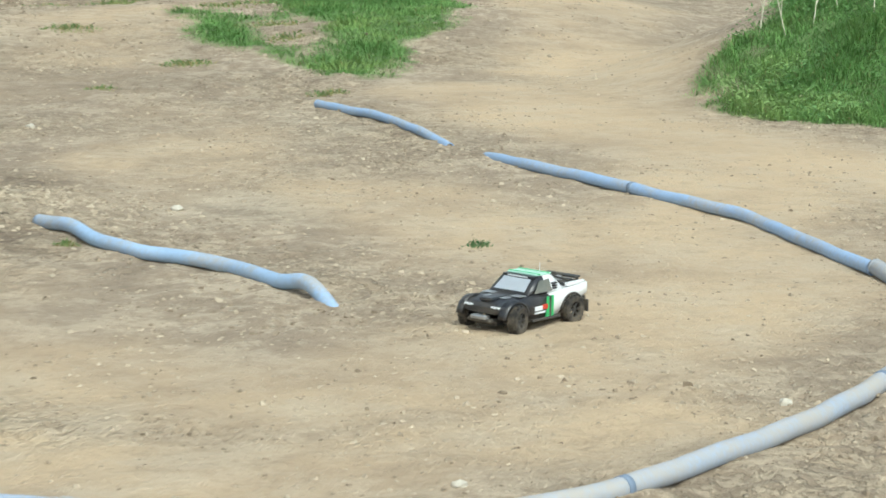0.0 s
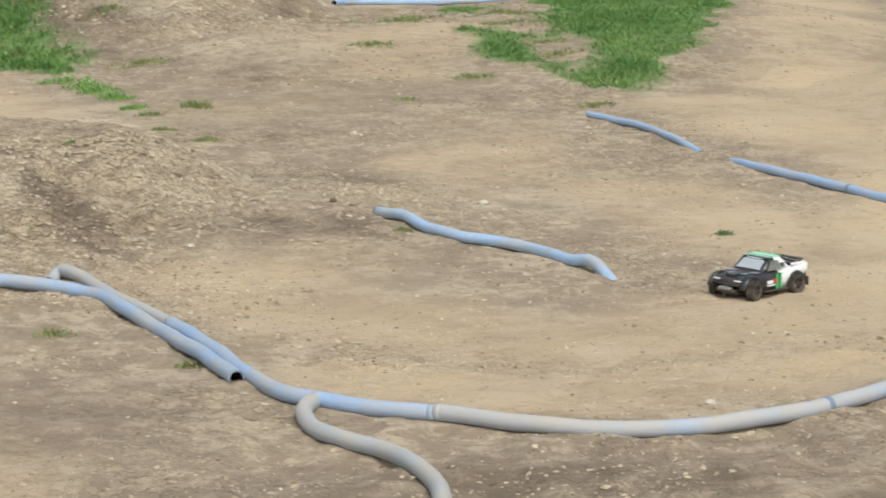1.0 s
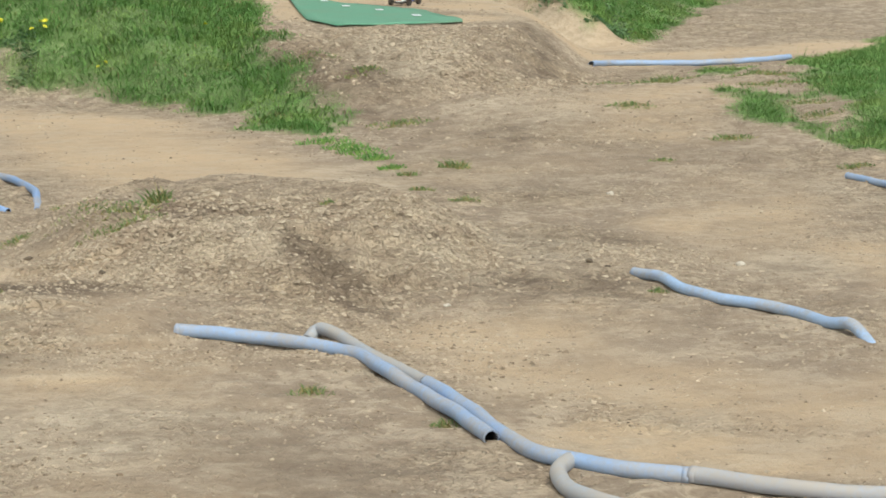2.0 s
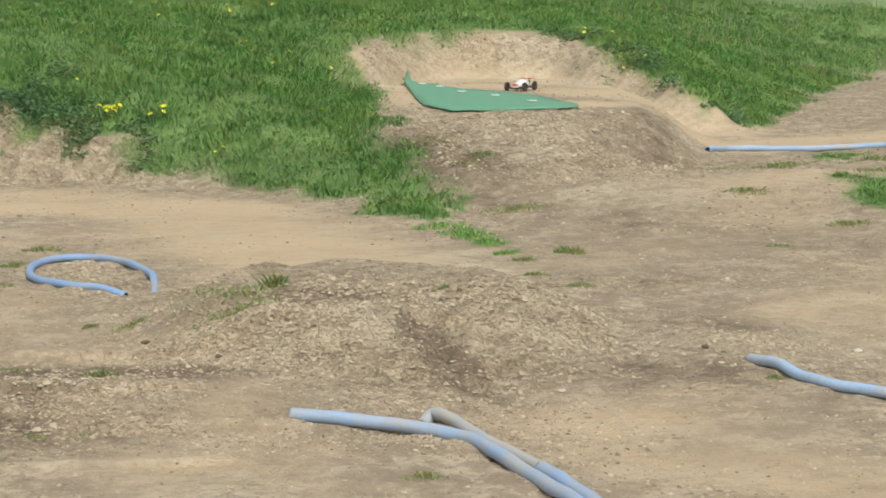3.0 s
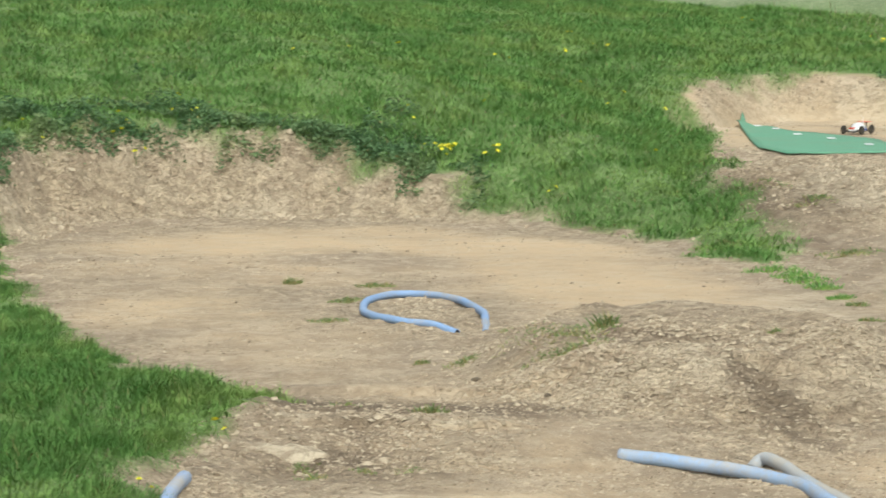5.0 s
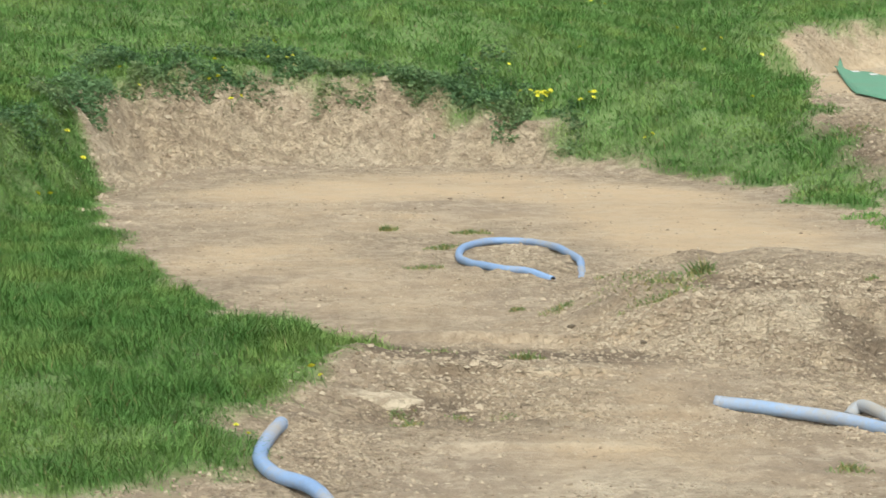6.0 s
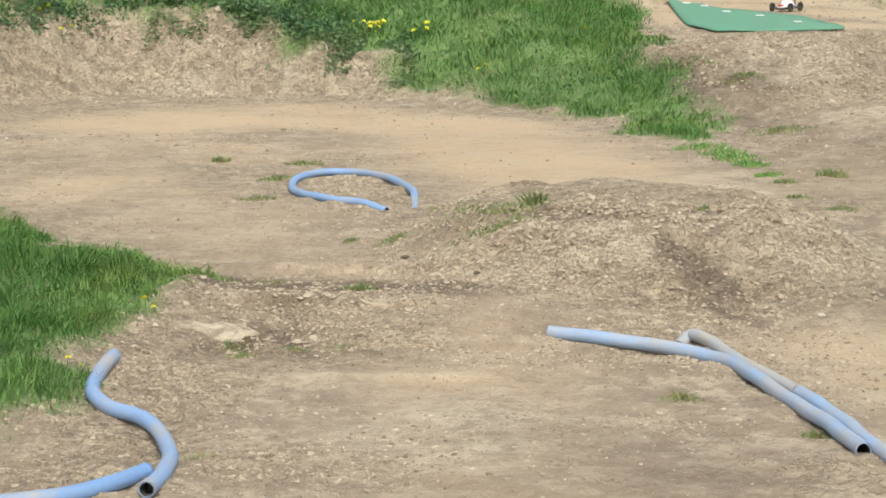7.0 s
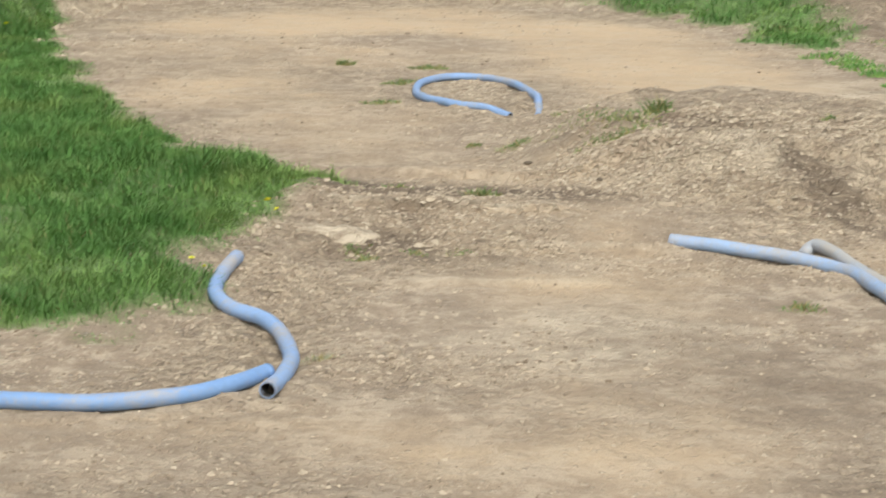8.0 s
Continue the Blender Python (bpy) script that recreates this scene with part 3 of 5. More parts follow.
R = 0.0385
hose([(3.21, 16.70), (3.31, 16.36), (3.40, 16.04), (3.52, 15.76), (3.68, 15.58), (3.88, 15.26), (3.97, 14.83), (4.06, 14.60), (4.11, 14.31)],
     0.035, HOSE_LIGHT, "pale blue drain hose with both ends sunk in dirt", raised=(-0.012, 0.02, 0, 0, 0, 0, 0, 0.02, -0.06))
hose([(0.25, 14.86), (0.54, 14.75), (0.84, 14.63), (1.19, 14.30), (1.34, 13.72), (1.48, 13.08), (1.57, 12.63), (1.65, 12.06)],
     R, HOSE_BLUE, "dusty blue drain hose with two open ends on dirt")
hose([(0.99, 14.90), (1.06, 14.96), (1.16, 14.74), (1.27, 14.30), (1.42, 13.74), (1.50, 13.42)],
     0.037, HOSE_GREY, "dusty grey hose end lying behind a blue hose", raised=(-0.05, 0, 0, 0, 0, 0))
hose([(1.505, 13.40), (1.57, 13.08), (1.65, 12.64), (1.74, 12.02), (1.83, 11.68), (1.97, 11.53), (2.19, 11.34), (2.41, 11.22)],
     R, HOSE_BLUE, "blue drain hose running on from a grey one")
hose([(2.41, 11.22), (2.86, 10.88), (3.42, 10.75), (4.0, 10.93), (4.6, 11.31), (5.2, 11.81), (5.76, 12.36), (6.25, 12.97), (6.6, 13.7), (6.77, 14.53)],
     R, HOSE_DUSTY, "long dusty grey-blue drain hose curving round the bend", joints=(0.30, 0.61))
hose([(1.93, 11.55), (1.85, 11.35), (1.85, 11.08), (1.94, 10.86), (2.06, 10.66), (2.13, 10.40), (2.16, 10.14), (2.14, 9.86), (2.08, 9.51), (1.98, 9.11)],
     R, HOSE_GREY, "dusty grey hose branching off towards the stand")
hose([(5.94, 21.57), (6.03, 21.15), (6.13, 20.55), (6.16, 19.87), (6.19, 19.27)], 0.030, HOSE_WORN, "short dusty blue hose beside the bend", raised=(0, 0, 0, 0, -0.04))
hose([(6.26, 18.76), (6.30, 18.13), (6.42, 17.69), (6.55, 17.25), (6.65, 16.85), (6.76, 16.35), (6.81, 16.02), (6.79, 15.47), (6.76, 14.97), (6.77, 14.53)],
     0.034, HOSE_WORN, "dusty blue hose on the outside of the bend", joints=(0.40,), raised=(-0.05, 0, 0, 0, 0, 0, 0, 0, 0, 0))
hose([(-0.69, 20.60), (-0.74, 21.49), (-0.95, 22.39), (-1.23, 22.90), (-1.51, 22.98), (-1.71, 22.68), (-1.76, 22.10), (-1.65, 21.39), (-1.39, 20.92), (-1.13, 20.75), (-0.91, 20.55)],
     0.032, HOSE_CLEAN, "blue hose bent into a loop on the track", raised=(-0.05, 0, 0, 0, 0, 0, 0, 0, 0, 0, -0.04))
hose([(-2.05, 13.85), (-2.07, 13.41), (-2.04, 13.06), (-1.93, 12.83), (-1.76, 12.68), (-1.63, 12.43), (-1.53, 12.00), (-1.50, 11.55), (-1.53, 11.21)],
     R, HOSE_CLEAN, "s-bent blue hose beside the grass strip")
hose([(-1.57, 11.52), (-1.67, 11.34), (-1.82, 11.19), (-2.00, 11.08), (-2.18, 11.00), (-2.42, 10.98), (-2.66, 11.00), (-3.17, 11.14), (-3.76, 11.44)],
     R, HOSE_DEEP, "blue hose curving away along the track edge")
hose([(5.66, 32.3), (5.9, 32.85), (6.1, 33.1), (6.40, 33.1), (6.83, 33.1), (7.26, 33.05), (7.87, 33.12), (8.46, 33.6)], 0.038, HOSE_WORN, "far blue hose along the upper track")


# ------------------------------------------------------------ shapes
def box(bm, x0, x1, y0, y1, z0, z1, bevel=0.0):
    m = Matrix.Translation(((x0 + x1) / 2, (y0 + y1) / 2, (z0 + z1) / 2)) @ Matrix.Diagonal((x1 - x0, y1 - y0, z1 - z0, 1))
    made = bmesh.ops.create_cube(bm, size=1.0, matrix=m)["verts"]
    if bevel:
        edges = list({e for v in made for e in v.link_edges})
        bmesh.ops.bevel(bm, geom=edges, offset=bevel, segments=2, affect="EDGES", profile=0.5)
    return bm


def rod(bm, a, b, r, sides=8, r2=None):
    a, b = Vector(a), Vector(b)
    m = Matrix.Translation((a + b) / 2) @ (b - a).to_track_quat("Z", "Y").to_matrix().to_4x4()
    bmesh.ops.create_cone(bm, cap_ends=True, segments=sides, radius1=r, radius2=r if r2 is None else r2, depth=(b - a).length, matrix=m)
    return bm


def loft(bm, stations, close=True):
    """Skin over cross-sections: each is x and a half outline of (y, z) from the bottom edge to the middle of the top, mirrored."""
    rows = []
    for x, half in stations:
        full = [(y, z) for y, z in half] + [(-y, z) for y, z in half[::-1] if y > 1e-6]
        rows.append([bm.verts.new((x, y, z)) for y, z in full])
    for p, q in zip(rows, rows[1:]):
        for i in range(len(p) - 1):
            bm.faces.new((p[i], p[i + 1], q[i + 1], q[i])).smooth = True
        bm.faces.new((p[-1], p[0], q[0], q[-1]))
    if close:
        bm.faces.new(rows[0])
        bm.faces.new(rows[-1])
    bmesh.ops.recalc_face_normals(bm, faces=bm.faces)
    return bm


def sheet(bm, corners, thick=0.002):
    """A thin flat piece with its corners given in order."""
    p = [Vector(c) for c in corners]
    n = (p[1] - p[0]).cross(p[2] - p[0]).normalized() * thick
    low, high = [bm.verts.new(q) for q in p], [bm.verts.new(q + n) for q in p]
    bm.faces.new(low[::-1])
    bm.faces.new(high)
    for i in range(len(p)):
        j = (i + 1) % len(p)
        bm.faces.new((low[i], low[j], high[j], high[i]))
    bmesh.ops.recalc_face_normals(bm, faces=bm.faces)
    return bm


def ring_profile(bm, outline, sides=28, axis_y=0.0):
    """Turns a closed outline of (radius, y) round the y axis."""
    rows = []
    for k in range(sides):
        a = k * math.tau / sides
        rows.append([bm.verts.new((r * math.cos(a), y + axis_y, r * math.sin(a))) for r, y in outline])
    for k in range(sides):
        p, q = rows[k], rows[(k + 1) % sides]
        for i in range(len(outline)):
            j = (i + 1) % len(outline)
            bm.faces.new((p[i], p[j], q[j], q[i]))
    bmesh.ops.recalc_face_normals(bm, faces=bm.faces)
    return bm


BLACK = plain_material("black_shell", (0.022, 0.024, 0.030), 0.28, vary=0.3, scale=18, dust=0.16)
WHITE = plain_material("white_shell", (0.80, 0.80, 0.80), 0.35, vary=0.1, scale=14, dust=0.12)
GREEN = plain_material("green_decal", (0.05, 0.52, 0.16), 0.4, vary=0.15, dust=0.08)
MINT = plain_material("mint_roof", (0.50, 0.76, 0.64), 0.4, vary=0.2, dust=0.12)
RED = plain_material("red_decal", (0.62, 0.06, 0.03), 0.4, vary=0.15)
RUBBER = plain_material("tyre_rubber", (0.022, 0.021, 0.020), 0.9, vary=0.4, scale=60, dust=0.35, relief=0.4)
PLASTIC = plain_material("black_plastic", (0.03, 0.03, 0.031), 0.55, vary=0.3, dust=0.25)
SILVER = plain_material("silver_trim", (0.55, 0.56, 0.58), 0.35, 0.7, dust=0.15)
PANE = plain_material("grey_windscreen", (0.46, 0.50, 0.56), 0.18, vary=0.25, scale=12, dust=0.2)
CLEAR = plain_material("side_pane", (0.16, 0.17, 0.15), 0.15, vary=0.4, scale=15, dust=0.3)
LAMP = plain_material("lamp_decal", (0.82, 0.83, 0.85), 0.3, vary=0.2, scale=60)
BLUE = plain_material("blue_decal", (0.05, 0.12, 0.50), 0.4, vary=0.2)
FELT = Nodes("green_felt", 0.95)
felt_at = FELT.place()
FELT.colour(FELT.mix(FELT.ramp(FELT.noise(1.3, 5, 0.7, felt_at), 0.42, 0.75, 0.0, 0.55),
                     FELT.mix(FELT.noise(60.0, 4, 0.7, felt_at), (0.115, 0.295, 0.185), (0.175, 0.39, 0.265)), (0.20, 0.29, 0.19)))
FELT.relief(FELT.noise(150.0, 3, 0.7, felt_at), 0.5, 0.006)
FELT = FELT.mat
STEEL = plain_material("galvanised_steel", (0.80, 0.82, 0.84), 0.5, 0.1, vary=0.3)
POST = plain_material("weathered_post", (0.17, 0.18, 0.17), 0.8, vary=0.4)


def wheel(parent, x, y, r, width, steer=0.0):
    """Hub with its tyre, knobs moulded in, and its rim."""
    out = 1 if y > 0 else -1
    bm = rod(bmesh.new(), (0, -width * 0.42 * out, 0), (0, width * 0.30 * out, 0), r * 0.16, 10)
    hub = part("wheel", bm, PLASTIC, parent)
    hub.matrix_basis = pose(x, y, r, 0, 0, steer)
    w = width / 2
    bm = ring_profile(bmesh.new(), [(r * 0.60, -w * 0.9), (r * 0.86, -w), (r * 0.97, -w * 0.82), (r * 0.985, 0), (r * 0.97, w * 0.82), (r * 0.86, w), (r * 0.60, w * 0.9)], 30)
    for k in range(30):
        a = (k + 0.5) * math.tau / 30
        for side in (-0.62, 0.0, 0.62) if k % 2 else (-0.33, 0.33):
            m = pose(0, w * side, 0, 0, -math.degrees(a), 0) @ Matrix.Translation((r * 0.99, 0, 0)) @ Matrix.Diagonal((0.006, w * 0.42, 0.007, 1))
            bmesh.ops.create_cube(bm, size=1.0, matrix=m)
    part("tyre", bm, RUBBER, hub, "dusty black knobbly tyre")
    bm = ring_profile(bmesh.new(), [(r * 0.62, -w * 0.7), (r * 0.62, w * 0.86 * out), (r * 0.53, w * 0.80 * out), (r * 0.53, -w * 0.5)] if out > 0
                      else [(r * 0.62, w * 0.7), (r * 0.62, -w * 0.86), (r * 0.53, -w * 0.80), (r * 0.53, w * 0.5)], 24)
    for k in range(6):
        a = k * math.tau / 6
        rod(bm, (0, w * 0.35 * out, 0), (r * 0.56 * math.cos(a), w * 0.55 * out, r * 0.56 * math.sin(a)), r * 0.085, 6)
    part("rim", bm, PLASTIC, hub, "black spoked rim")
    return hub


def flare(parent, x, y, r, material):
    """Arched wing over a wheel."""
    bm = bmesh.new()
    rows = []
    out = 1 if y > 0 else -1
    for k in range(13):
        a = radians(8 + 164 * k / 12)
        c, s = math.cos(a), math.sin(a)
        rows.append([bm.verts.new((x + rr * c, y + yy * out, 0.055 + rr * s)) for rr, yy in ((r, -0.025), (r, 0.012), (r + 0.008, 0.010), (r + 0.014, -0.025))])
    for p, q in zip(rows, rows[1:]):
        for i in range(4):
            bm.faces.new((p[i], p[(i + 1) % 4], q[(i + 1) % 4], q[i])).smooth = True
    bm.faces.new(rows[0])
    bm.faces.new(rows[-1])
    bmesh.ops.recalc_face_normals(bm, faces=bm.faces)
    return part("wheel_arch", bm, material, parent)


def short_course_truck():
    t = tagged(new("model_truck"), "black and white radio-controlled truck with green stripes, on dirt", "toy truck")

    def section(low, belt, top, w_low, w_belt, w_top):
        return [(w_low, low), (w_belt, low + 0.4 * (belt - low)), (w_belt, belt), (w_belt - 0.012, belt + 0.006), (w_top, top - 0.004), (w_top * 0.6, top), (0.0, top + 0.001)]

    # black front: nose, bonnet and the lower cab as far as the door
    bm = loft(bmesh.new(), [
        (0.246, section(0.082, 0.100, 0.104, 0.060, 0.088, 0.078)),
        (0.238, section(0.078, 0.108, 0.114, 0.068, 0.110, 0.098)),
        (0.215, section(0.078, 0.114, 0.123, 0.070, 0.124, 0.110)),
        (0.165, section(0.080, 0.120, 0.131, 0.072, 0.128, 0.112)),
        (0.125, section(0.070, 0.123, 0.136, 0.085, 0.128, 0.112)),
        (0.100, section(0.045, 0.124, 0.138, 0.110, 0.127, 0.112)),
        (0.060, section(0.042, 0.126, 0.143, 0.118, 0.127, 0.110)),
        (-0.030, section(0.042, 0.128, 0.140, 0.120, 0.127, 0.108))])
    part("front_body", bm, BLACK, t, "glossy black front shell")
    # white rear: cab back, flanks and tail
    bm = loft(bmesh.new(), [
        (-0.030, section(0.042, 0.128, 0.140, 0.120, 0.127, 0.108)),
        (-0.080, section(0.044, 0.130, 0.142, 0.118, 0.128, 0.110)),
        (-0.150, section(0.075, 0.140, 0.149, 0.100, 0.130, 0.116)),
        (-0.225, section(0.082, 0.148, 0.155, 0.100, 0.131, 0.118)),
        (-0.262, section(0.092, 0.152, 0.158, 0.100, 0.128, 0.116)),
        (-0.272, section(0.104, 0.153, 0.158, 0.095, 0.120, 0.112))])
    part("rear_body", bm, WHITE, t, "white rear shell")
    # cab
    bm = loft(bmesh.new(), [
        (0.084, [(0.104, 0.136), (0.102, 0.138), (0.098, 0.140), (0.0, 0.141)]),
        (0.010, [(0.112, 0.136), (0.098, 0.172), (0.084, 0.198), (0.0, 0.202)]),
        (-0.028, [(0.112, 0.136), (0.098, 0.176), (0.083, 0.204), (0.0, 0.208)])])
    part("cab_front", bm, BLACK, t)
    bm = loft(bmesh.new(), [
        (-0.028, [(0.112, 0.136), (0.098, 0.176), (0.083, 0.204), (0.0, 0.208)]),
        (-0.085, [(0.112, 0.136), (0.098, 0.174), (0.083, 0.202), (0.0, 0.206)]),
        (-0.118, [(0.110, 0.136), (0.096, 0.160), (0.084, 0.176), (0.0, 0.180)]),
        (-0.150, [(0.108, 0.136), (0.098, 0.140), (0.088, 0.144), (0.0, 0.146)])])
    part("cab_rear", bm, WHITE, t)
    part("roof", box(bmesh.new(), -0.092, 0.000, -0.078, 0.078, 0.204, 0.2115, 0.003), MINT, t, "mint green roof panel")
    for x0 in (-0.020, -0.078):
        part("roof_stripe", box(bmesh.new(), x0, x0 + 0.008, -0.080, 0.080, 0.209, 0.2135, 0.001), GREEN, t, "bright green stripe")
    part("sun_visor", box(bmesh.new(), -0.006, 0.024, -0.082, 0.082, 0.196, 0.205, 0.003), BLACK, t)
    part("visor_decal", box(bmesh.new(), 0.0235, 0.0255, -0.052, 0.052, 0.1975, 0.2035), LAMP, t, "white lettering bar")
    # panes
    part("windscreen", sheet(bmesh.new(), [(0.076, -0.080, 0.149), (0.076, 0.080, 0.149), (0.024, 0.069, 0.192), (0.024, -0.069, 0.192)], 0.003), PANE, t, "pale grey windscreen")
    for s in (1, -1):
        quad = [(0.055, 0.1135 * s, 0.144), (0.008, 0.097 * s, 0.190), (-0.052, 0.095 * s, 0.192), (-0.056, 0.1125 * s, 0.144)]
        part("side_window", sheet(bmesh.new(), quad if s < 0 else quad[::-1], 0.003), CLEAR, t, "dusty clear side window")
        part("headlight", box(bmesh.new(), 0.228, 0.2445, 0.070 * s - 0.024, 0.070 * s + 0.024, 0.101, 0.112, 0.003), LAMP, t, "white headlight decal")
        part("door_stripe", box(bmesh.new(), -0.022, -0.006, 0.124 * s - 0.006, 0.124 * s + 0.006, 0.046, 0.128, 0.002), GREEN, t, "bright green stripe")
        part("door_stripe", box(bmesh.new(), -0.050, -0.036, 0.124 * s - 0.006, 0.124 * s + 0.006, 0.046, 0.130, 0.002), GREEN, t, "bright green stripe")
        part("door_panel", box(bmesh.new(), -0.036, -0.022, 0.1235 * s - 0.005, 0.1235 * s + 0.005, 0.046, 0.130, 0.001), BLACK, t)
        part("sponsor_decal", box(bmesh.new(), 0.020, 0.066, 0.124 * s - 0.006, 0.124 * s + 0.006, 0.078, 0.096, 0.001), LAMP, t, "white decal bar")
        part("sponsor_decal", box(bmesh.new(), -0.012, 0.020, 0.124 * s - 0.0065, 0.124 * s + 0.0065, 0.080, 0.100, 0.001), RED, t, "red decal bar")
        part("sponsor_decal", box(bmesh.new(), 0.000, 0.066, 0.124 * s - 0.006, 0.124 * s + 0.006, 0.066, 0.073, 0.001), LAMP, t, "white decal bar")
        for x0, z0 in ((-0.092, 0.150), (-0.092, 0.160), (-0.092, 0.170)):
            part("pillar_decal", box(bmesh.new(), x0, x0 + 0.026, 0.103 * s - 0.008, 0.103 * s + 0.008, z0, z0 + 0.005), BLACK, t, "black decal bar")
        part("tail_light", box(bmesh.new(), -0.274, -0.266, 0.108 * s - 0.010, 0.108 * s + 0.010, 0.112, 0.132, 0.002), RED, t)
        part("mud_flap", box(bmesh.new(), -0.262, -0.256, 0.112 * s - 0.026, 0.112 * s + 0.026, 0.035, 0.085, 0.002), PLASTIC, t)
        part("side_step", box(bmesh.new(), -0.085, 0.085, 0.122 * s - 0.014, 0.122 * s + 0.014, 0.036, 0.046, 0.004), PLASTIC, t)
        flare(t, 0.175, 0.120 * s, 0.069, BLACK)
        flare(t, -0.166, 0.122 * s, 0.064, PLASTIC)
        for x, st in ((0.175, 14.0), (-0.166, 0.0)):
            wheel(t, x, 0.130 * s, 0.057, 0.044, st)
            part("shock_absorber", rod(bmesh.new(), (x, 0.070 * s, 0.055), (x - 0.02, 0.045 * s, 0.125), 0.010, 8), SILVER, t)
            part("suspension_arm", rod(bmesh.new(), (x, 0.110 * s, 0.045), (x, 0.030 * s, 0.040), 0.008, 6), PLASTIC, t)
    # open bed with cage, spare gear and tail board
    part("bed_tray", box(bmesh.new(), -0.258, -0.152, -0.096, 0.096, 0.149, 0.160, 0.003), PLASTIC, t)
    for s in (1, -1):
        part("cage_bar", rod(bmesh.new(), (-0.098, 0.075 * s, 0.196), (-0.215, 0.080 * s, 0.160), 0.005, 8), PLASTIC, t)
        part("cage_bar", rod(bmesh.new(), (-0.160, 0.086 * s, 0.158), (-0.120, -0.040 * s, 0.180), 0.005, 8), PLASTIC, t)
        part("bed_rail", box(bmesh.new(), -0.262, -0.150, 0.108 * s - 0.008, 0.108 * s + 0.008, 0.150, 0.165, 0.003), WHITE, t)
    part("spare_box", box(bmesh.new(), -0.200, -0.160, -0.045, 0.045, 0.159, 0.180, 0.004), SILVER, t, "grey gear in the bed")
    part("spare_tyre", ring_profile(bmesh.new(), [(0.020, 0.140), (0.040, 0.140), (0.044, 0.150), (0.040, 0.160), (0.020, 0.160)], 20), RUBBER, t).matrix_basis = pose(-0.205, -0.01, 0.022, 0, 0, 0) @ pose(0, 0, 0, 90, 0, 0)
    part("rear_spoiler", box(bmesh.new(), -0.274, -0.236, -0.085, 0.085, 0.168, 0.176, 0.003), PLASTIC, t)
    for s in (1, -1):
        part("spoiler_stay", box(bmesh.new(), -0.260, -0.250, 0.080 * s - 0.003, 0.080 * s + 0.003, 0.155, 0.169), PLASTIC, t)
    part("front_bumper", box(bmesh.new(), 0.215, 0.262, -0.062, 0.062, 0.044, 0.062, 0.008), PLASTIC, t)
    part("skid_plate", box(bmesh.new(), 0.236, 0.268, -0.040, 0.040, 0.058, 0.074, 0.005), SILVER, t, "dusty grey skid plate")
    part("chassis", box(bmesh.new(), -0.250, 0.225, -0.060, 0.060, 0.030, 0.055, 0.006), PLASTIC, t)
    part("rear_bumper", box(bmesh.new(), -0.290, -0.262, -0.100, 0.100, 0.070, 0.094, 0.006), PLASTIC, t)
    part("bonnet_decal", box(bmesh.new(), 0.130, 0.170, -0.060, 0.060, 0.1325, 0.1355, 0.001), SILVER, t, "grey decal bar")
    for s in (1, -1):
        part("bonnet_decal", box(bmesh.new(), 0.088, 0.128, 0.075 * s - 0.026, 0.075 * s + 0.026, 0.1375, 0.1405, 0.001), SILVER, t, "grey decal bar")
    part("bonnet_scoop", box(bmesh.new(), 0.100, 0.225, -0.030, 0.030, 0.124, 0.139, 0.006), BLACK, t)
    part("antenna", rod(bmesh.new(), (-0.060, 0.040, 0.205), (-0.064, 0.042, 0.250), 0.0012, 6), LAMP, t, "pale antenna tube")
    return t


truck = short_course_truck()
truck.matrix_basis = pose(4.76, 13.77, at_ground(4.76, 13.77) + 0.002, 0, 0, -149.3) @ Matrix.Diagonal((1.033, 1.033, 1.033, 1))


def model_buggy():
    b = tagged(new("model_buggy"), "white and red radio-controlled buggy beside a green mat", "toy car")
    bm = loft(bmesh.new(), [
        (0.205, [(0.030, 0.050), (0.035, 0.060), (0.025, 0.066), (0.0, 0.068)]),
        (0.120, [(0.052, 0.040), (0.060, 0.066), (0.045, 0.084), (0.0, 0.088)]),
        (0.060, [(0.075, 0.038), (0.080, 0.070), (0.055, 0.104), (0.0, 0.110)]),
        (0.010, [(0.085, 0.038), (0.090, 0.072), (0.052, 0.138), (0.0, 0.146)]),
        (-0.050, [(0.085, 0.038), (0.090, 0.074), (0.050, 0.142), (0.0, 0.150)]),
        (-0.120, [(0.070, 0.040), (0.072, 0.074), (0.046, 0.112), (0.0, 0.118)]),
        (-0.190, [(0.040, 0.050), (0.044, 0.070), (0.035, 0.084), (0.0, 0.088)])])
    part("body", bm, WHITE, b, "white shell")
    part("nose_decal", box(bmesh.new(), 0.100, 0.200, -0.030, 0.030, 0.064, 0.092, 0.006), RED, b, "red nose")
    for s in (1, -1):
        part("side_decal", box(bmesh.new(), -0.09, 0.05, 0.086 * s - 0.006, 0.086 * s + 0.006, 0.050, 0.070, 0.002), BLUE if s > 0 else RED, b)
        for x in (0.150, -0.150):
            wheel(b, x, 0.135 * s, 0.056, 0.042)
            part("suspension_arm", rod(bmesh.new(), (x, 0.125 * s, 0.050), (x * 0.9, 0.025 * s, 0.045), 0.009, 6), PLASTIC, b)
        part("wing_stay", box(bmesh.new(), -0.215, -0.195, 0.030 * s - 0.004, 0.030 * s + 0.004, 0.070, 0.150), PLASTIC, b)
    part("wing", box(bmesh.new(), -0.250, -0.175, -0.090, 0.090, 0.148, 0.156, 0.003), RED, b, "red rear wing")
    part("chassis", box(bmesh.new(), -0.210, 0.220, -0.060, 0.060, 0.026, 0.042, 0.005), PLASTIC, b)
    part("antenna", rod(bmesh.new(), (-0.10, 0.03, 0.11), (-0.10, 0.03, 0.24), 0.003, 6), LAMP, b)
    return b


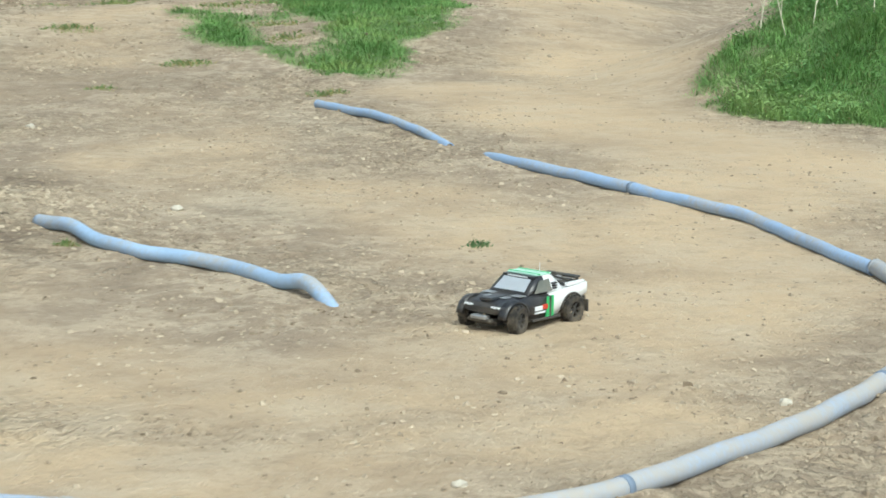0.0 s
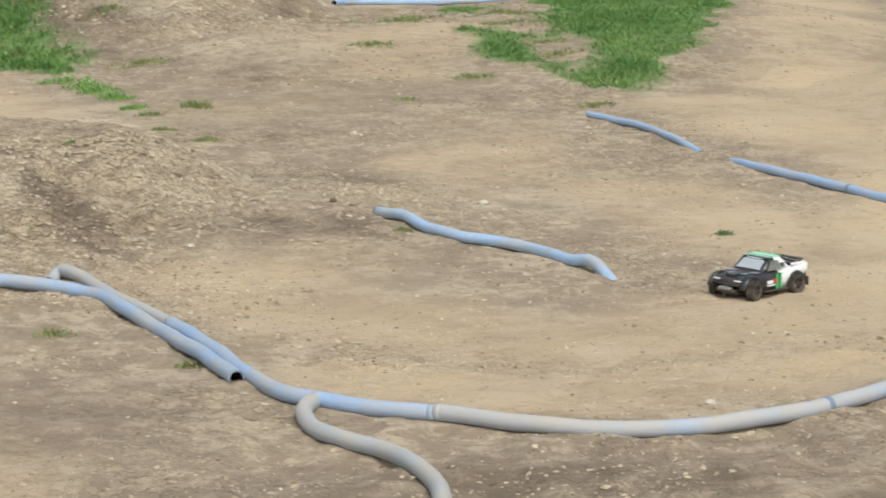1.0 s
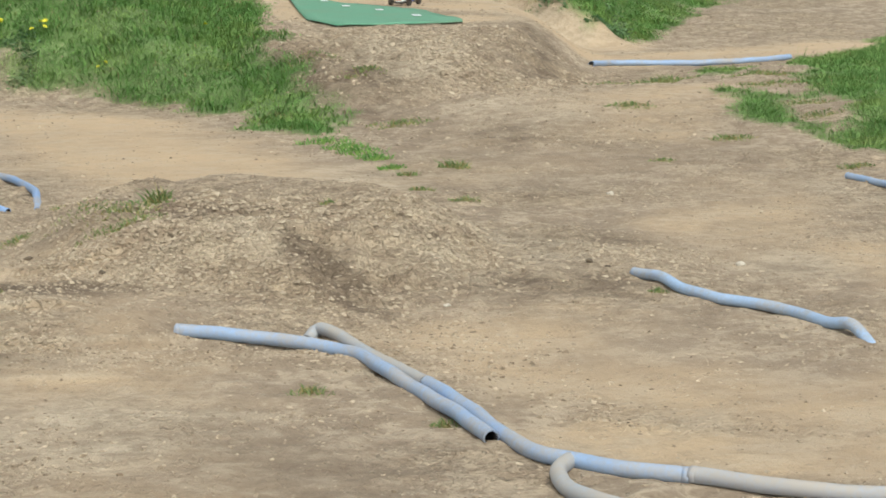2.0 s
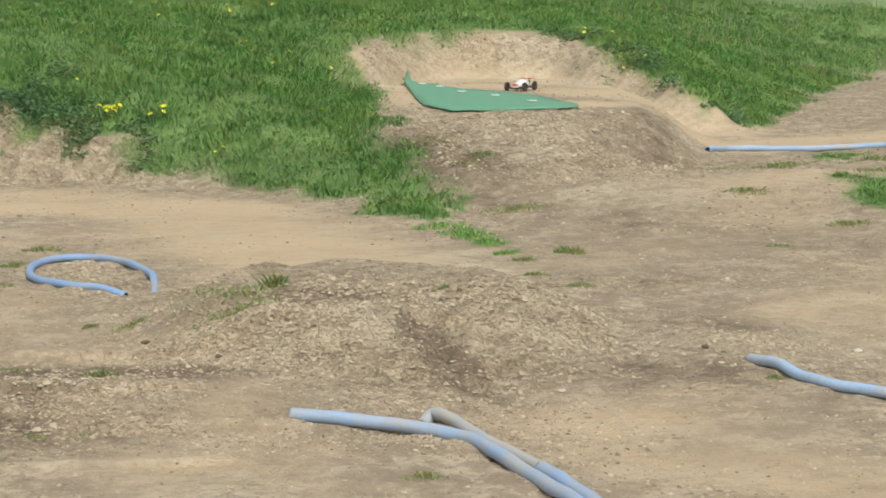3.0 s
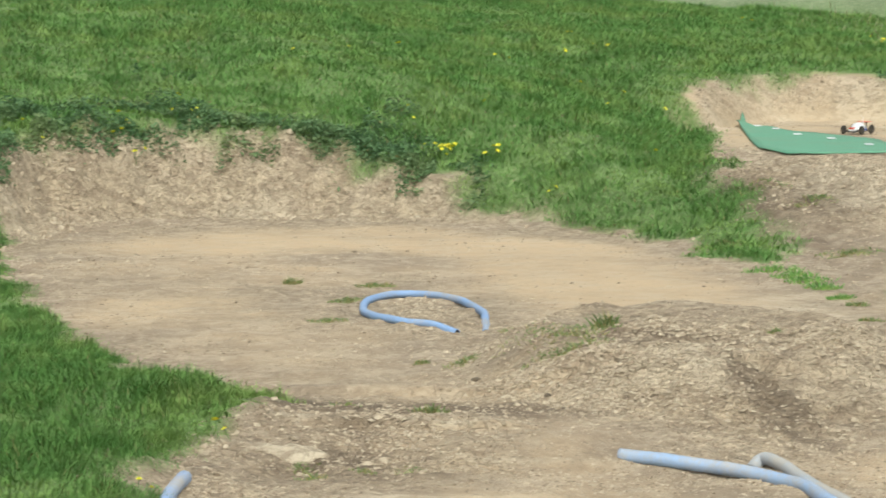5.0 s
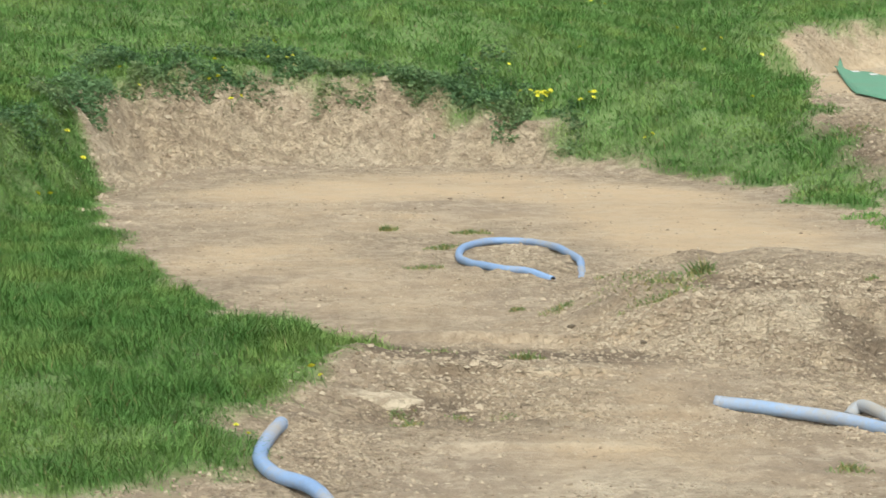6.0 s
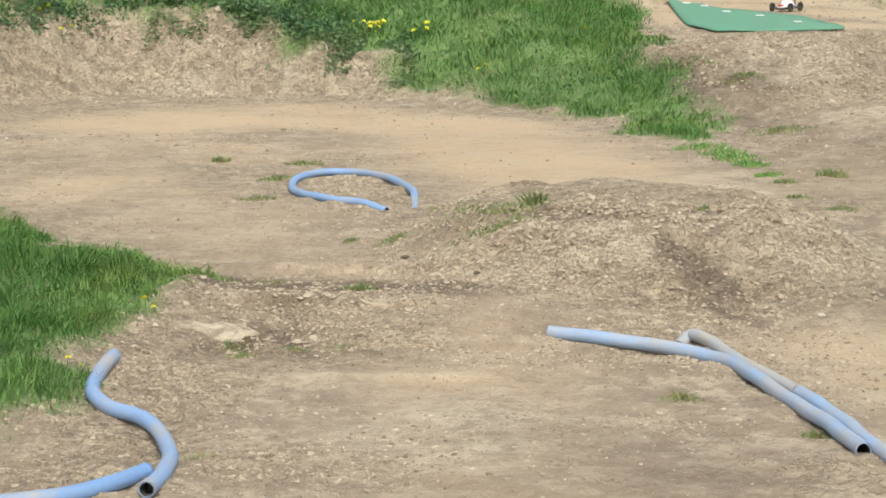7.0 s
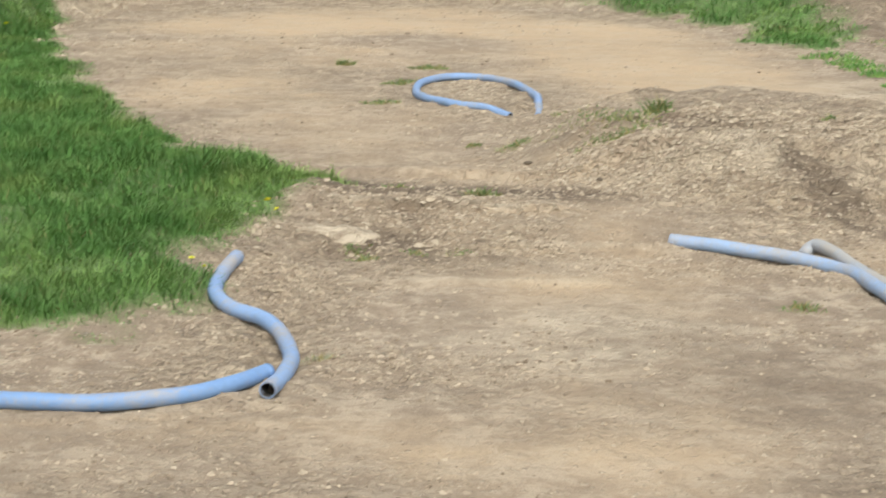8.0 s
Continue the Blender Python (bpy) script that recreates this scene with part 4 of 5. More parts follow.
buggy = model_buggy()
buggy.matrix_basis = pose(3.81, 36.5, at_ground(3.81, 36.5) + 0.004, 0, 0, 238)


# ------------------------------------------------------------ green mat on the table before the upper bend
def green_mat():
    """A worn carpet strip that dips over the table and curls up the bank at one corner."""
    front = [(2.30, 38.4, 0.10), (2.27, 35.6, 0.012), (2.30, 33.0, 0.012), (2.72, 32.3, 0.012), (3.4, 32.35, 0.012), (4.1, 32.5, 0.012)]
    back = [(2.42, 39.1, 0.03), (2.60, 38.2, 0.02), (3.05, 36.4, 0.012), (3.6, 35.6, 0.012), (3.95, 34.2, 0.012), (4.15, 32.9, 0.012)]
    f, b = spline(front, 0.12), spline(back, 0.12)
    n, rows = 24, []
    bm = bmesh.new()
    for i in range(n + 1):
        p, q = f[round(i / n * (len(f) - 1))], b[round(i / n * (len(b) - 1))]
        row = []
        for k in range(9):
            v = p.lerp(q, k / 8)
            z = at_ground(v.x, v.y) + max(0.03, v.z) + 0.008 * math.sin(i * 1.1 + k)
            row.append(v.to_tuple()[:2] + (z,))
        rows.append(row)
    o = Vector((3.2, 34.5, at_ground(3.2, 34.5)))
    top = [[bm.verts.new(Vector(c) - o) for c in row] for row in rows]
    low = [[bm.verts.new(Vector(c) - o - Vector((0, 0, 0.01))) for c in row] for row in rows]
    for i in range(n):
        for k in range(8):
            bm.faces.new((top[i][k], top[i + 1][k], top[i + 1][k + 1], top[i][k + 1])).smooth = True
            bm.faces.new((low[i][k], low[i][k + 1], low[i + 1][k + 1], low[i + 1][k])).smooth = True
        for k in (0, 8):
            bm.faces.new((top[i][k], low[i][k], low[i + 1][k], top[i + 1][k]))
    for i in (0, n):
        for k in range(8):
            bm.faces.new((top[i][k], top[i][k + 1], low[i][k + 1], low[i][k]))
    bmesh.ops.recalc_face_normals(bm, faces=bm.faces)
    mat = tagged(new("green_mat"), "worn green carpet mat lying on the dirt table", "mat")
    mat.location = o
    part("carpet", bm, FELT, mat)
    for i in (4, 8, 11, 15, 20):
        c = Vector(rows[i][6]) - o + Vector((0, 0, 0.006))
        bm = sheet(bmesh.new(), [c + Vector(v) for v in ((-0.05, -0.08, 0.0), (0.05, -0.08, 0.0), (0.04, 0.09, 0.004), (-0.06, 0.09, 0.004))], 0.004)
        part("white_mark", bm, LAMP, mat, "faded white dash")
    return mat


green_mat()


# ------------------------------------------------------------ fence and steel rail beyond the hill
def fence_post(x, y, lean):
    p = tagged(new("fence_post"), "weathered leaning fence post beyond the grass bank", "post", "posts of the far fence")
    p.matrix_basis = pose(x, y, at_ground(x, y) - 0.3, 0, lean, 0)
    part("shaft", box(bmesh.new(), -0.032, 0.032, -0.032, 0.032, 0, 2.6, 0.01), POST, p)
    part("cap", box(bmesh.new(), -0.038, 0.038, -0.038, 0.038, 2.6, 2.63, 0.006), POST, p)
    return p


for px, lean in ((4.75, 11.0), (6.62, 5.0), (8.5, 14.0), (10.4, 8.0), (12.3, 9.0)):
    fence_post(px, 58.5, lean)


def barrier_rail():
    """A long galvanised bar on short legs with a sloping end."""
    r = tagged(new("steel_barrier"), "galvanised steel barrier rail beyond the grass bank", "barrier")
    z0 = at_ground(2.4, 60.0)
    r.location = (2.4, 60.0, z0)
    up = 2.36 - z0
    part("beam", box(bmesh.new(), -1.7, 1.7, -0.03, 0.03, up - 0.06, up + 0.06, 0.01), STEEL, r)
    part("sloping_bar", rod(bmesh.new(), (1.7, 0, up), (2.4, 0, up + 0.22), 0.035, 10), STEEL, r)
    for x in (-1.4, 0.0, 1.6):
        part("leg", box(bmesh.new(), x - 0.03, x + 0.03, -0.03, 0.03, -0.1, up - 0.05, 0.006), STEEL, r)
    return r


barrier_rail()


# ------------------------------------------------------------ stones and crumbs
def in_sight(x, y, margin=1.5):
    """Inside the fan of land that the stand overlooks."""
    a = np.degrees(np.arctan2(x, y))
    return (a > -15.0 - margin) & (a < 29.0 + margin)


def scatter(n, x0, x1, y0, y1, keep, rng, margin=1.5):
    """Random places in a box that the stand overlooks, kept with the chance that keep() gives."""
    x, y = rng.uniform(x0, x1, n), rng.uniform(y0, y1, n)
    ok = in_sight(x, y, margin)
    x, y = x[ok], y[ok]
    ok = rng.random(len(x)) < keep(x, y)
    return x[ok], y[ok]


def stones(name, label, n, area, size, keep, seed, material=None, flat=(0.35, 0.8)):
    rng = np.random.default_rng(seed)
    x, y = scatter(n, *area, keep, rng)
    m = len(x)
    s = size * np.exp(rng.normal(0, 0.42, m))
    s = np.minimum(s, size * 2.6)
    base = np.array([(1, 0, 0), (0, 0.8, 0), (-1, 0, 0), (0, -0.8, 0), (0.5, 0.1, 0.7), (-0.5, -0.1, 0.7)], float)
    v = np.repeat(base[None], m, 0) * rng.uniform(0.7, 1.2, (m, 6, 1)) + rng.normal(0, 0.14, (m, 6, 3))
    v[:, :4, 2] -= 0.25
    v[:, :, 2] *= rng.uniform(*flat, (m, 1))
    a = rng.uniform(0, math.tau, m)
    c, d = np.cos(a)[:, None], np.sin(a)[:, None]
    v = np.stack([v[:, :, 0] * c - v[:, :, 1] * d, v[:, :, 0] * d + v[:, :, 1] * c, v[:, :, 2]], 2) * s[:, None, None]
    v += np.stack([x, y, surface(x, y)], 1)[:, None, :]
    f = np.array([(0, 1, 4), (1, 5, 4), (1, 2, 5), (2, 3, 5), (3, 4, 5), (3, 0, 4)])
    faces = (np.arange(m) * 6)[:, None, None] + f[None]
    me = mesh_from(name, v.reshape(-1, 3), faces.reshape(-1, 3), material or STONE)
    return tagged(new(name, me), label, name.replace("_", " "), kind="stuff")


def loose_ground(x, y):
    t = turf_cover(x, y)
    return (1.0 - 0.86 * packed_ground(x, y)) * (1.0 - 0.9 * t) * (0.25 + 1.1 * smooth(ripple(x, y, 0.9, 41) * 1.6 - 0.3))


stones("gravel", "pale stone flakes and gravel strewn over the dirt", 95000, (-6.2, 9.6, 9.6, 24.0), 0.0092, loose_ground, 5, GRIT)
stones("gravel", "pale stone flakes and gravel strewn over the dirt", 60000, (-6.2, 11.0, 24.0, 42.0), 0.013, loose_ground, 6, GRIT)


def rubble_zone(x, y):
    d, cut, wide = bank_at(x, y)
    foot = smooth((d + 0.9) / 0.5) * smooth((wide + 0.2 - d) / 0.3) * smooth(cut / 0.25)
    face = rubble_face(x, y) + mound(x, y, -1.4, 22.0, 0.42, 1.0, 1.0, 0, 3)
    return np.clip(foot * 0.35 + face, 0, 1) * (0.12 + 0.88 * smooth(ripple(x, y, 0.6, 43) * 1.8 - 0.4)) * (1.0 - 0.7 * damp_and_shade(x, y)) * (1.0 - turf_cover(x, y))


stones("rubble", "broken stone and hard clods on the mound faces", 420000, (-6.2, 8.0, 14.5, 26.0), 0.0130, rubble_zone, 8)


stones("rubble", "broken pale crust and stones on the table under the mat", 45000, (0.8, 6.6, 25.5, 34.0), 0.017, rubble_zone, 7)
stones("rubble", "crumbled stones beside the hoses before the jump", 26000, (-2.8, 2.4, 11.6, 15.6), 0.0105, lambda x, y: loose_ground(x, y) * smooth(ripple(x, y, 0.8, 44) * 2.0 - 0.5), 20, GRIT)


def bank_wall(x, y):
    d, cut, wide = bank_at(x, y)
    return smooth((d + 0.35) / 0.3) * smooth((wide + 0.1 - d) / 0.2) * smooth((cut - 0.15) / 0.25) * (1.0 - turf_cover(x, y))


stones("clods", "pale crumbled clods on the cut bank", 46000, (-6.6, 7.0, 24.0, 41.5), 0.019, lambda x, y: bank_wall(x, y) * np.where(x > 1.9, 0.35 * smooth((bank_at(x, y)[0] - 0.7) / 0.3), 1.0), 10, None, (0.7, 1.1))
stones("clods", "large hard clods fallen from the cut bank", 1100, (-6.6, 1.4, 24.0, 33.5), 0.026, bank_wall, 18, None, (0.6, 1.0))
stones("pebbles", "scattered pale pebbles lying on the dirt", 15000, (-6.2, 9.6, 9.6, 26.0), 0.0095, loose_ground, 9)


# ------------------------------------------------------------ grass
def blades(name, label, n, area, tall, wide, keep, seed, material, flop=0.5, clump=0.7):
    """Single bent blades, thicker and taller in clumps."""
    rng = np.random.default_rng(seed)
    x, y = scatter(n, *area, keep, rng, 3.0)
    m = len(x)
    z = surface(x, y)
    cover = turf_cover(x, y)
    tuft = 1.0 + clump * (ripple(x, y, 0.45, 51) + ripple(x, y, 0.15, 52) - 1.0) + 0.5 * (ripple(x, y, 1.7, 53) - 0.5)
    h = tall * (0.35 + 0.65 * cover) * np.clip(tuft, 0.55, 2.2) * np.exp(rng.normal(0, 0.25, m))
    w = wide * rng.uniform(0.6, 1.3, m)
    hump = lambda u, v: 0.15 * ripple(u, v, 0.45, 51) + 0.05 * ripple(u, v, 0.15, 52) + 0.10 * ripple(u, v, 0.9, 55)
    here = hump(x, y)
    gx, gy = (hump(x + 0.02, y) - here) / 0.02, (hump(x, y + 0.02) - here) / 0.02
    turn = rng.uniform(0, math.tau, m)
    lean = rng.uniform(0.1, 1.0, m) * flop
    way = rng.normal(0, 1.9, m) + 2.0 * math.pi * ripple(x, y, 1.2, 54)
    dx, dy = np.cos(way) * lean * h, np.sin(way) * lean * h
    sx, sy = np.cos(turn) * w / 2, np.sin(turn) * w / 2
    low = z - 0.01
    v = np.empty((m, 4, 3))
    v[:, 0] = np.stack([x, y, low], 1)
    v[:, 1] = np.stack([x + sx + dx * 0.3, y + sy + dy * 0.3, low + h * 0.5], 1)
    v[:, 2] = np.stack([x - sx + dx * 0.3, y - sy + dy * 0.3, low + h * 0.5], 1)
    v[:, 3] = np.stack([x + dx, y + dy, low + h * (1.0 - 0.35 * lean)], 1)
    f = np.array([(0, 1, 2), (2, 1, 3)])
    faces = (np.arange(m) * 4)[:, None, None] + f[None]
    me = mesh_from(name, v.reshape(-1, 3), faces.reshape(-1, 3), material, True)
    n = np.repeat(np.stack([dx, dy, np.zeros(m)], 1)[:, None] / h[:, None, None] * 0.4, 4, 1) + rng.normal(0, 0.12, (m, 1, 3))
    n[:, :, 0] -= (1.5 * clump * gx)[:, None]
    n[:, :, 1] -= (1.5 * clump * gy)[:, None]
    n[:, :, 2] = 1.0
    n /= np.linalg.norm(n, axis=2)[:, :, None]
    me.normals_split_custom_set_from_vertices(n.reshape(-1, 3))
    return tagged(new(name, me), label, "grass", kind="stuff")


def on_hill(x, y):
    d, cut, wide = bank_at(x, y)
    return turf_cover(x, y) * (d > -0.3) * (d < 16.5) * (x < 0.285 * y)


def in_strip(x, y):
    return turf_cover(x, y) * (within(x, y, STRIP) > -0.3) * (0.3 + 0.7 * (ripple(x, y, 0.7, 61) > 0.22))


def in_wedge(x, y):
    return turf_cover(x, y) * (np.maximum.reduce([within(x, y, loop) for loop in (WEDGE, PATCH, CORNER)]) > -0.3)


def in_isle(x, y):
    return turf_cover(x, y) * (within(x, y, ISLE) > -0.3)


blades("bank_grass", "lush green grass covering the bank behind the track", 860000, (-10.0, 14.0, 25.0, 55.0), 0.095, 0.0108, on_hill, 11, GRASS, 1.3, 1.1)
blades("strip_grass", "fresh green grass on the strip beside the track", 680000, (-8.0, -1.4, 12.0, 30.0), 0.085, 0.0050, in_strip, 12, GRASS, 1.3, 1.15)
blades("island_grass", "short green grass on a wedge between tracks", 330000, (5.6, 13.2, 22.5, 39.0), 0.068, 0.0068, in_wedge, 13, SHORT, 1.2, 0.7)
blades("island_grass", "green grass and weeds on a raised island", 190000, (8.0, 13.0, 19.2, 27.0), 0.085, 0.0062, in_isle, 14, SHORT, 1.3, 0.9)
blades("dry_grass", "tall pale dry grass on the far crest", 4000, (3.0, 14.0, 46.0, 55.0), 0.20, 0.010,
       lambda x, y: on_hill(x, y) * smooth((x - 3.0) / 6.0) * 0.8, 15, STRAW, 0.35)


def weeds(name, label, n, area, size, keep, seed, material=None):
    """Broad leaves at all angles in low bushes."""
    rng = np.random.default_rng(seed)
    x, y = scatter(n, *area, keep, rng, 3.0)
    m = len(x)
    lump = smooth(ripple(x, y, 0.5, 71) * 1.7 - 0.35)
    z = surface(x, y) + rng.random(m) * (0.04 + 0.16 * lump)
    u = rng.normal(0, 1, (m, 3))
    u[:, 2] *= 0.45
    u /= np.linalg.norm(u, axis=1)[:, None]
    side = np.cross(u, rng.normal(0, 1, (m, 3)) + np.array((0, 0, 2.0)))
    side /= np.linalg.norm(side, axis=1)[:, None]
    s = (size * rng.uniform(0.5, 1.4, m))[:, None]
    c = np.stack([x, y, z], 1)
    v = np.stack([c - u * s, c + side * s * 0.45 + u * s * 0.1, c + u * s + np.array((0, 0, -0.3)) * s, c - side * s * 0.45 + u * s * 0.1], 1)
    faces = (np.arange(m) * 4)[:, None] + np.arange(4)[None]
    me = mesh_from(name, v.reshape(-1, 3), faces, material or WEED)
    return tagged(new(name, me), label, "weeds", kind="stuff")


def bank_edge(x, y):
    d, cut, wide = bank_at(x, y)
    lip = d - wide
    left = smooth((-4.3 - x) / 0.8)
    band = smooth((lip + 0.25 + 0.08 * left + 0.3 * (ripple(x, y, 0.35, 79) - 0.5)) / 0.25) * smooth((0.75 + 0.55 * smooth((x + 3.2) / 0.6) * smooth((-1.4 - x) / 0.6) + 0.3 * left - lip) / 0.5)
    band = band * (ripple(x, y, 0.7, 73) > 0.22) + 0.35 * smooth((lip + 0.6) / 0.2) * smooth((-0.1 - lip) / 0.2) * (ripple(x, y, 0.4, 77) > 0.76)
    band = band + 0.5 * smooth(lip / 0.3) * smooth((3.0 - lip) / 0.8) * (ripple(x, y, 0.55, 78) > 0.74)
    west = smooth((x + 7.0) / 0.5) * smooth((-0.9 - x) / 0.5)
    east = 0.5 * smooth((x - 4.4) / 0.4) * smooth((7.2 - x) / 0.4) * (y > 35.0) * (ripple(x, y, 0.5, 76) > 0.40) * smooth((0.7 - lip) / 0.4)
    return np.maximum(west, east) * band * smooth((d - 0.2) / 0.2) * smooth(cut / 0.15)


weeds("weeds", "dark broad-leaved weeds along the top of the bank", 260000, (-7.6, -0.4, 26.0, 34.5), 0.030, bank_edge, 16, WEED_DARK)
weeds("weeds", "dark broad-leaved weeds above the far bend", 70000, (4.2, 7.6, 34.5, 41.0), 0.030, bank_edge, 19, WEED_DARK)
weeds("weeds", "broad-leaved weeds on the raised island", 80000, (8.2, 13.0, 19.6, 26.0), 0.015, lambda x, y: in_isle(x, y) * (ripple(x, y, 0.8, 75) > 0.35), 17)


# ------------------------------------------------------------ single tufts, clods and stones
def grass_tuft(x, y, spread, tall, n, seed, material=None, label="small green grass tuft in the dirt"):
    rng = random.Random(seed)
    t = tagged(new("grass_tuft"), label, "grass tuft", "tufts in the dirt")
    z = at_ground(x, y)
    t.location = (x, y, z)
    bm = bmesh.new()
    spots = [(spread * rng.random() ** 0.7, rng.uniform(0, math.tau)) for _ in range(n)]
    offs = np.array([(r * math.cos(a) * 1.4, r * math.sin(a)) for r, a in spots])
    bumps = surface(x + offs[:, 0], y + offs[:, 1])
    for _ in range(n):
        r, a = spots[_]
        px, py = offs[_]
        h = tall * rng.uniform(0.4, 1.2) * (1.1 - 0.5 * r / spread)
        b, w = rng.uniform(0, math.tau), 0.0022 + 0.012 * tall + 0.00012 * y
        l, q = rng.uniform(0, math.tau), rng.uniform(0.2, 1.4) * h
        g = bumps[_] - z - 0.01
        s = Vector((math.cos(b) * w, math.sin(b) * w, 0))
        o = Vector((px, py, g))
        tip = o + Vector((math.cos(l) * q, math.sin(l) * q, h))
        mid = o.lerp(tip, 0.55) + Vector((0, 0, h * 0.12))
        v = [bm.verts.new(p) for p in (o - s, o + s, mid + s * 0.8, mid - s * 0.8, tip)]
        bm.faces.new(v[:4])
        bm.faces.new((v[3], v[2], v[4]))
    part("clump", bm, material or TUFT, t)["kind"] = "stuff"
    return t


TUFTS = [(0.20, 18.25, 0.07, 0.12), (-0.06, 17.75, 0.20, 0.05), (0.02, 17.0, 0.16, 0.05), (-0.24, 18.2, 0.26, 0.035), (-0.05, 17.3, 0.22, 0.05), (0.06, 17.95, 0.18, 0.05), (1.45, 31.3, 0.2, 0.06),
         (1.55, 27.2, 0.25, 0.06), (2.7, 26.3, 0.25, 0.06), (5.2, 28.6, 0.2, 0.05), (2.0, 29.0, 0.25, 0.05), (2.5, 28.2, 0.2, 0.05), (-2.56, 24.0, 0.07, 0.07), (-1.08, 18.85, 0.05, 0.04), (-0.78, 18.5, 0.10, 0.05),
         (-1.97, 21.2, 0.13, 0.05), (-1.94, 22.7, 0.14, 0.06), (-1.77, 23.8, 0.14, 0.06), (-0.86, 15.9, 0.09, 0.06), (-1.50, 14.6, 0.07, 0.04),
         (-0.91, 14.55, 0.08, 0.03), (-0.28, 20.4, 0.25, 0.05), (2.35, 22.4, 0.07, 0.06),
         (2.8, 22.85, 0.11, 0.09), (2.35, 21.3, 0.08, 0.05), (2.6, 20.5, 0.09, 0.05), (1.37, 18.1, 0.08, 0.04),
         (0.9, 13.35, 0.09, 0.05), (1.5, 12.6, 0.06, 0.05), (6.0, 29.8, 0.35, 0.09), (5.0, 26.3, 0.20, 0.05), (4.65, 22.9, 0.10, 0.04),
         (6.2, 22.3, 0.12, 0.05), (5.6, 24.4, 0.18, 0.06), (3.25, 16.1, 0.05, 0.04), (-1.4, 15.9, 0.10, 0.04),
         (6.7, 26.0, 0.25, 0.05), (6.62, 25.2, 0.2, 0.05), (6.75, 27.6, 0.3, 0.05), (6.9, 28.8, 0.3, 0.06)]
for i, (tx, ty, spread, tall) in enumerate(TUFTS):
    grass_tuft(tx, ty, spread, tall, int(40 + 950 * spread), 100 + i)
for i, (tx, ty, spread, tall) in enumerate(((1.84, 25.1, 0.20, 0.09), (1.99, 24.55, 0.16, 0.09), (2.10, 24.1, 0.17, 0.09), (2.19, 23.65, 0.13, 0.08), (2.27, 22.9, 0.09, 0.06))):
    grass_tuft(tx, ty, spread, tall, 150, 400 + i, GRASS)
grass_tuft(5.2, 15.68, 0.06, 0.045, 90, 300, WEED_DARK, "dark torn grass clump lying on the track")


def clod(x, y, size, seed, material, name="clod", label="dark hard earth clod on the track"):
    rng = random.Random(seed)
    bm = bmesh.new()
    bmesh.ops.create_icosphere(bm, subdivisions=2, radius=size)
    for v in bm.verts:
        v.co *= 0.8 + 0.45 * rng.random()
        v.co.z *= 0.6
    me = bpy.data.meshes.new(name)
    bm.to_mesh(me)
    bm.free()
    me.materials.append(material)
    ob = tagged(new(name, me), label, name)
    ob.location = (x, y, at_ground(x, y) + size * 0.25)
    return ob


SOIL = plain_material("dark_soil", (0.15, 0.115, 0.078), 0.95, vary=0.6, scale=40, relief=0.8)
CHALK = plain_material("pale_stone", (0.62, 0.56, 0.46), 0.9, vary=0.4, scale=40, relief=0.6)
for i, (cx, cy, size) in enumerate(((-0.66, 17.7, 0.03), (-0.17, 16.5, 0.022), (2.95, 16.9, 0.025), (3.05, 16.8, 0.02))):
    clod(cx, cy, size, i, SOIL)
for i, (cx, cy, size) in enumerate(((4.02, 17.2, 0.030), (1.55, 13.6, 0.022), (1.9, 15.85, 0.022), (3.8, 20.8, 0.03), (5.2, 12.1, 0.025), (3.7, 11.3, 0.025))):
    clod(cx, cy, size, 50 + i, CHALK, "stone", "pale loose stone on the dirt")

grass_tuft(-1.40, 12.0, 0.07, 0.04, 90, 301, STRAW, "brown dead weed flattened on the dirt")
grass_tuft(-1.42, 14.35, 0.07, 0.05, 80, 302)
grass_tuft(-1.15, 14.45, 0.06, 0.04, 60, 303)


def flat_slab():
    """A pale flat stone sunk in the dirt, its edges worn."""
    rng = random.Random(4)
    slab = tagged(new("flat_stone"), "pale flat stone sunk in the dirt beside grass", "stone")
    slab.location = (-1.62, 14.72, at_ground(-1.62, 14.72) - 0.008)
    corners = [(-0.26, -0.10), (-0.02, -0.15), (0.18, -0.11), (0.27, 0.05), (0.26, 0.17), (-0.02, 0.18), (-0.25, 0.16)]
    rim = [Vector(corners[i]).lerp(Vector(corners[(i + 1) % 7]), k / 5) * rng.uniform(0.84, 1.07) for i in range(7) for k in range(5)]
    bm = bmesh.new()
    lie = [at_ground(-1.62 + 0.7 * p.x, 14.72 + 0.45 * p.y) - slab.location.z for p in rim]
    rings = [[bm.verts.new((p.x * s * 0.88, p.y * s * 0.42, z + g * s + rng.uniform(-0.003, 0.003))) for p, g in zip(rim, lie)] for s, z in ((1.03, -0.08), (1.0, 0.010), (0.95, 0.017), (0.6, 0.026), (0.25, 0.030))]
    for a, b in zip(rings, rings[1:]):
        for i in range(len(rim)):
            j = (i + 1) % len(rim)
            bm.faces.new((a[i], a[j], b[j], b[i])).smooth = True
    bm.faces.new(rings[-1])
    top = part("top", bm, EARTH, slab)
    for name, value in (("pale", 1.0), ("broken", 0.1)):
        top.data.attributes.new(name, "FLOAT", "POINT").data.foreach_set("value", [value] * len(top.data.vertices))
    return slab


flat_slab()

# ------------------------------------------------------------ flowers and dry stems
PETAL = plain_material("yellow_petal", (0.90, 0.86, 0.07), 0.6, vary=0.2)
STALK = plain_material("green_stalk", (0.10, 0.20, 0.05), 0.6)


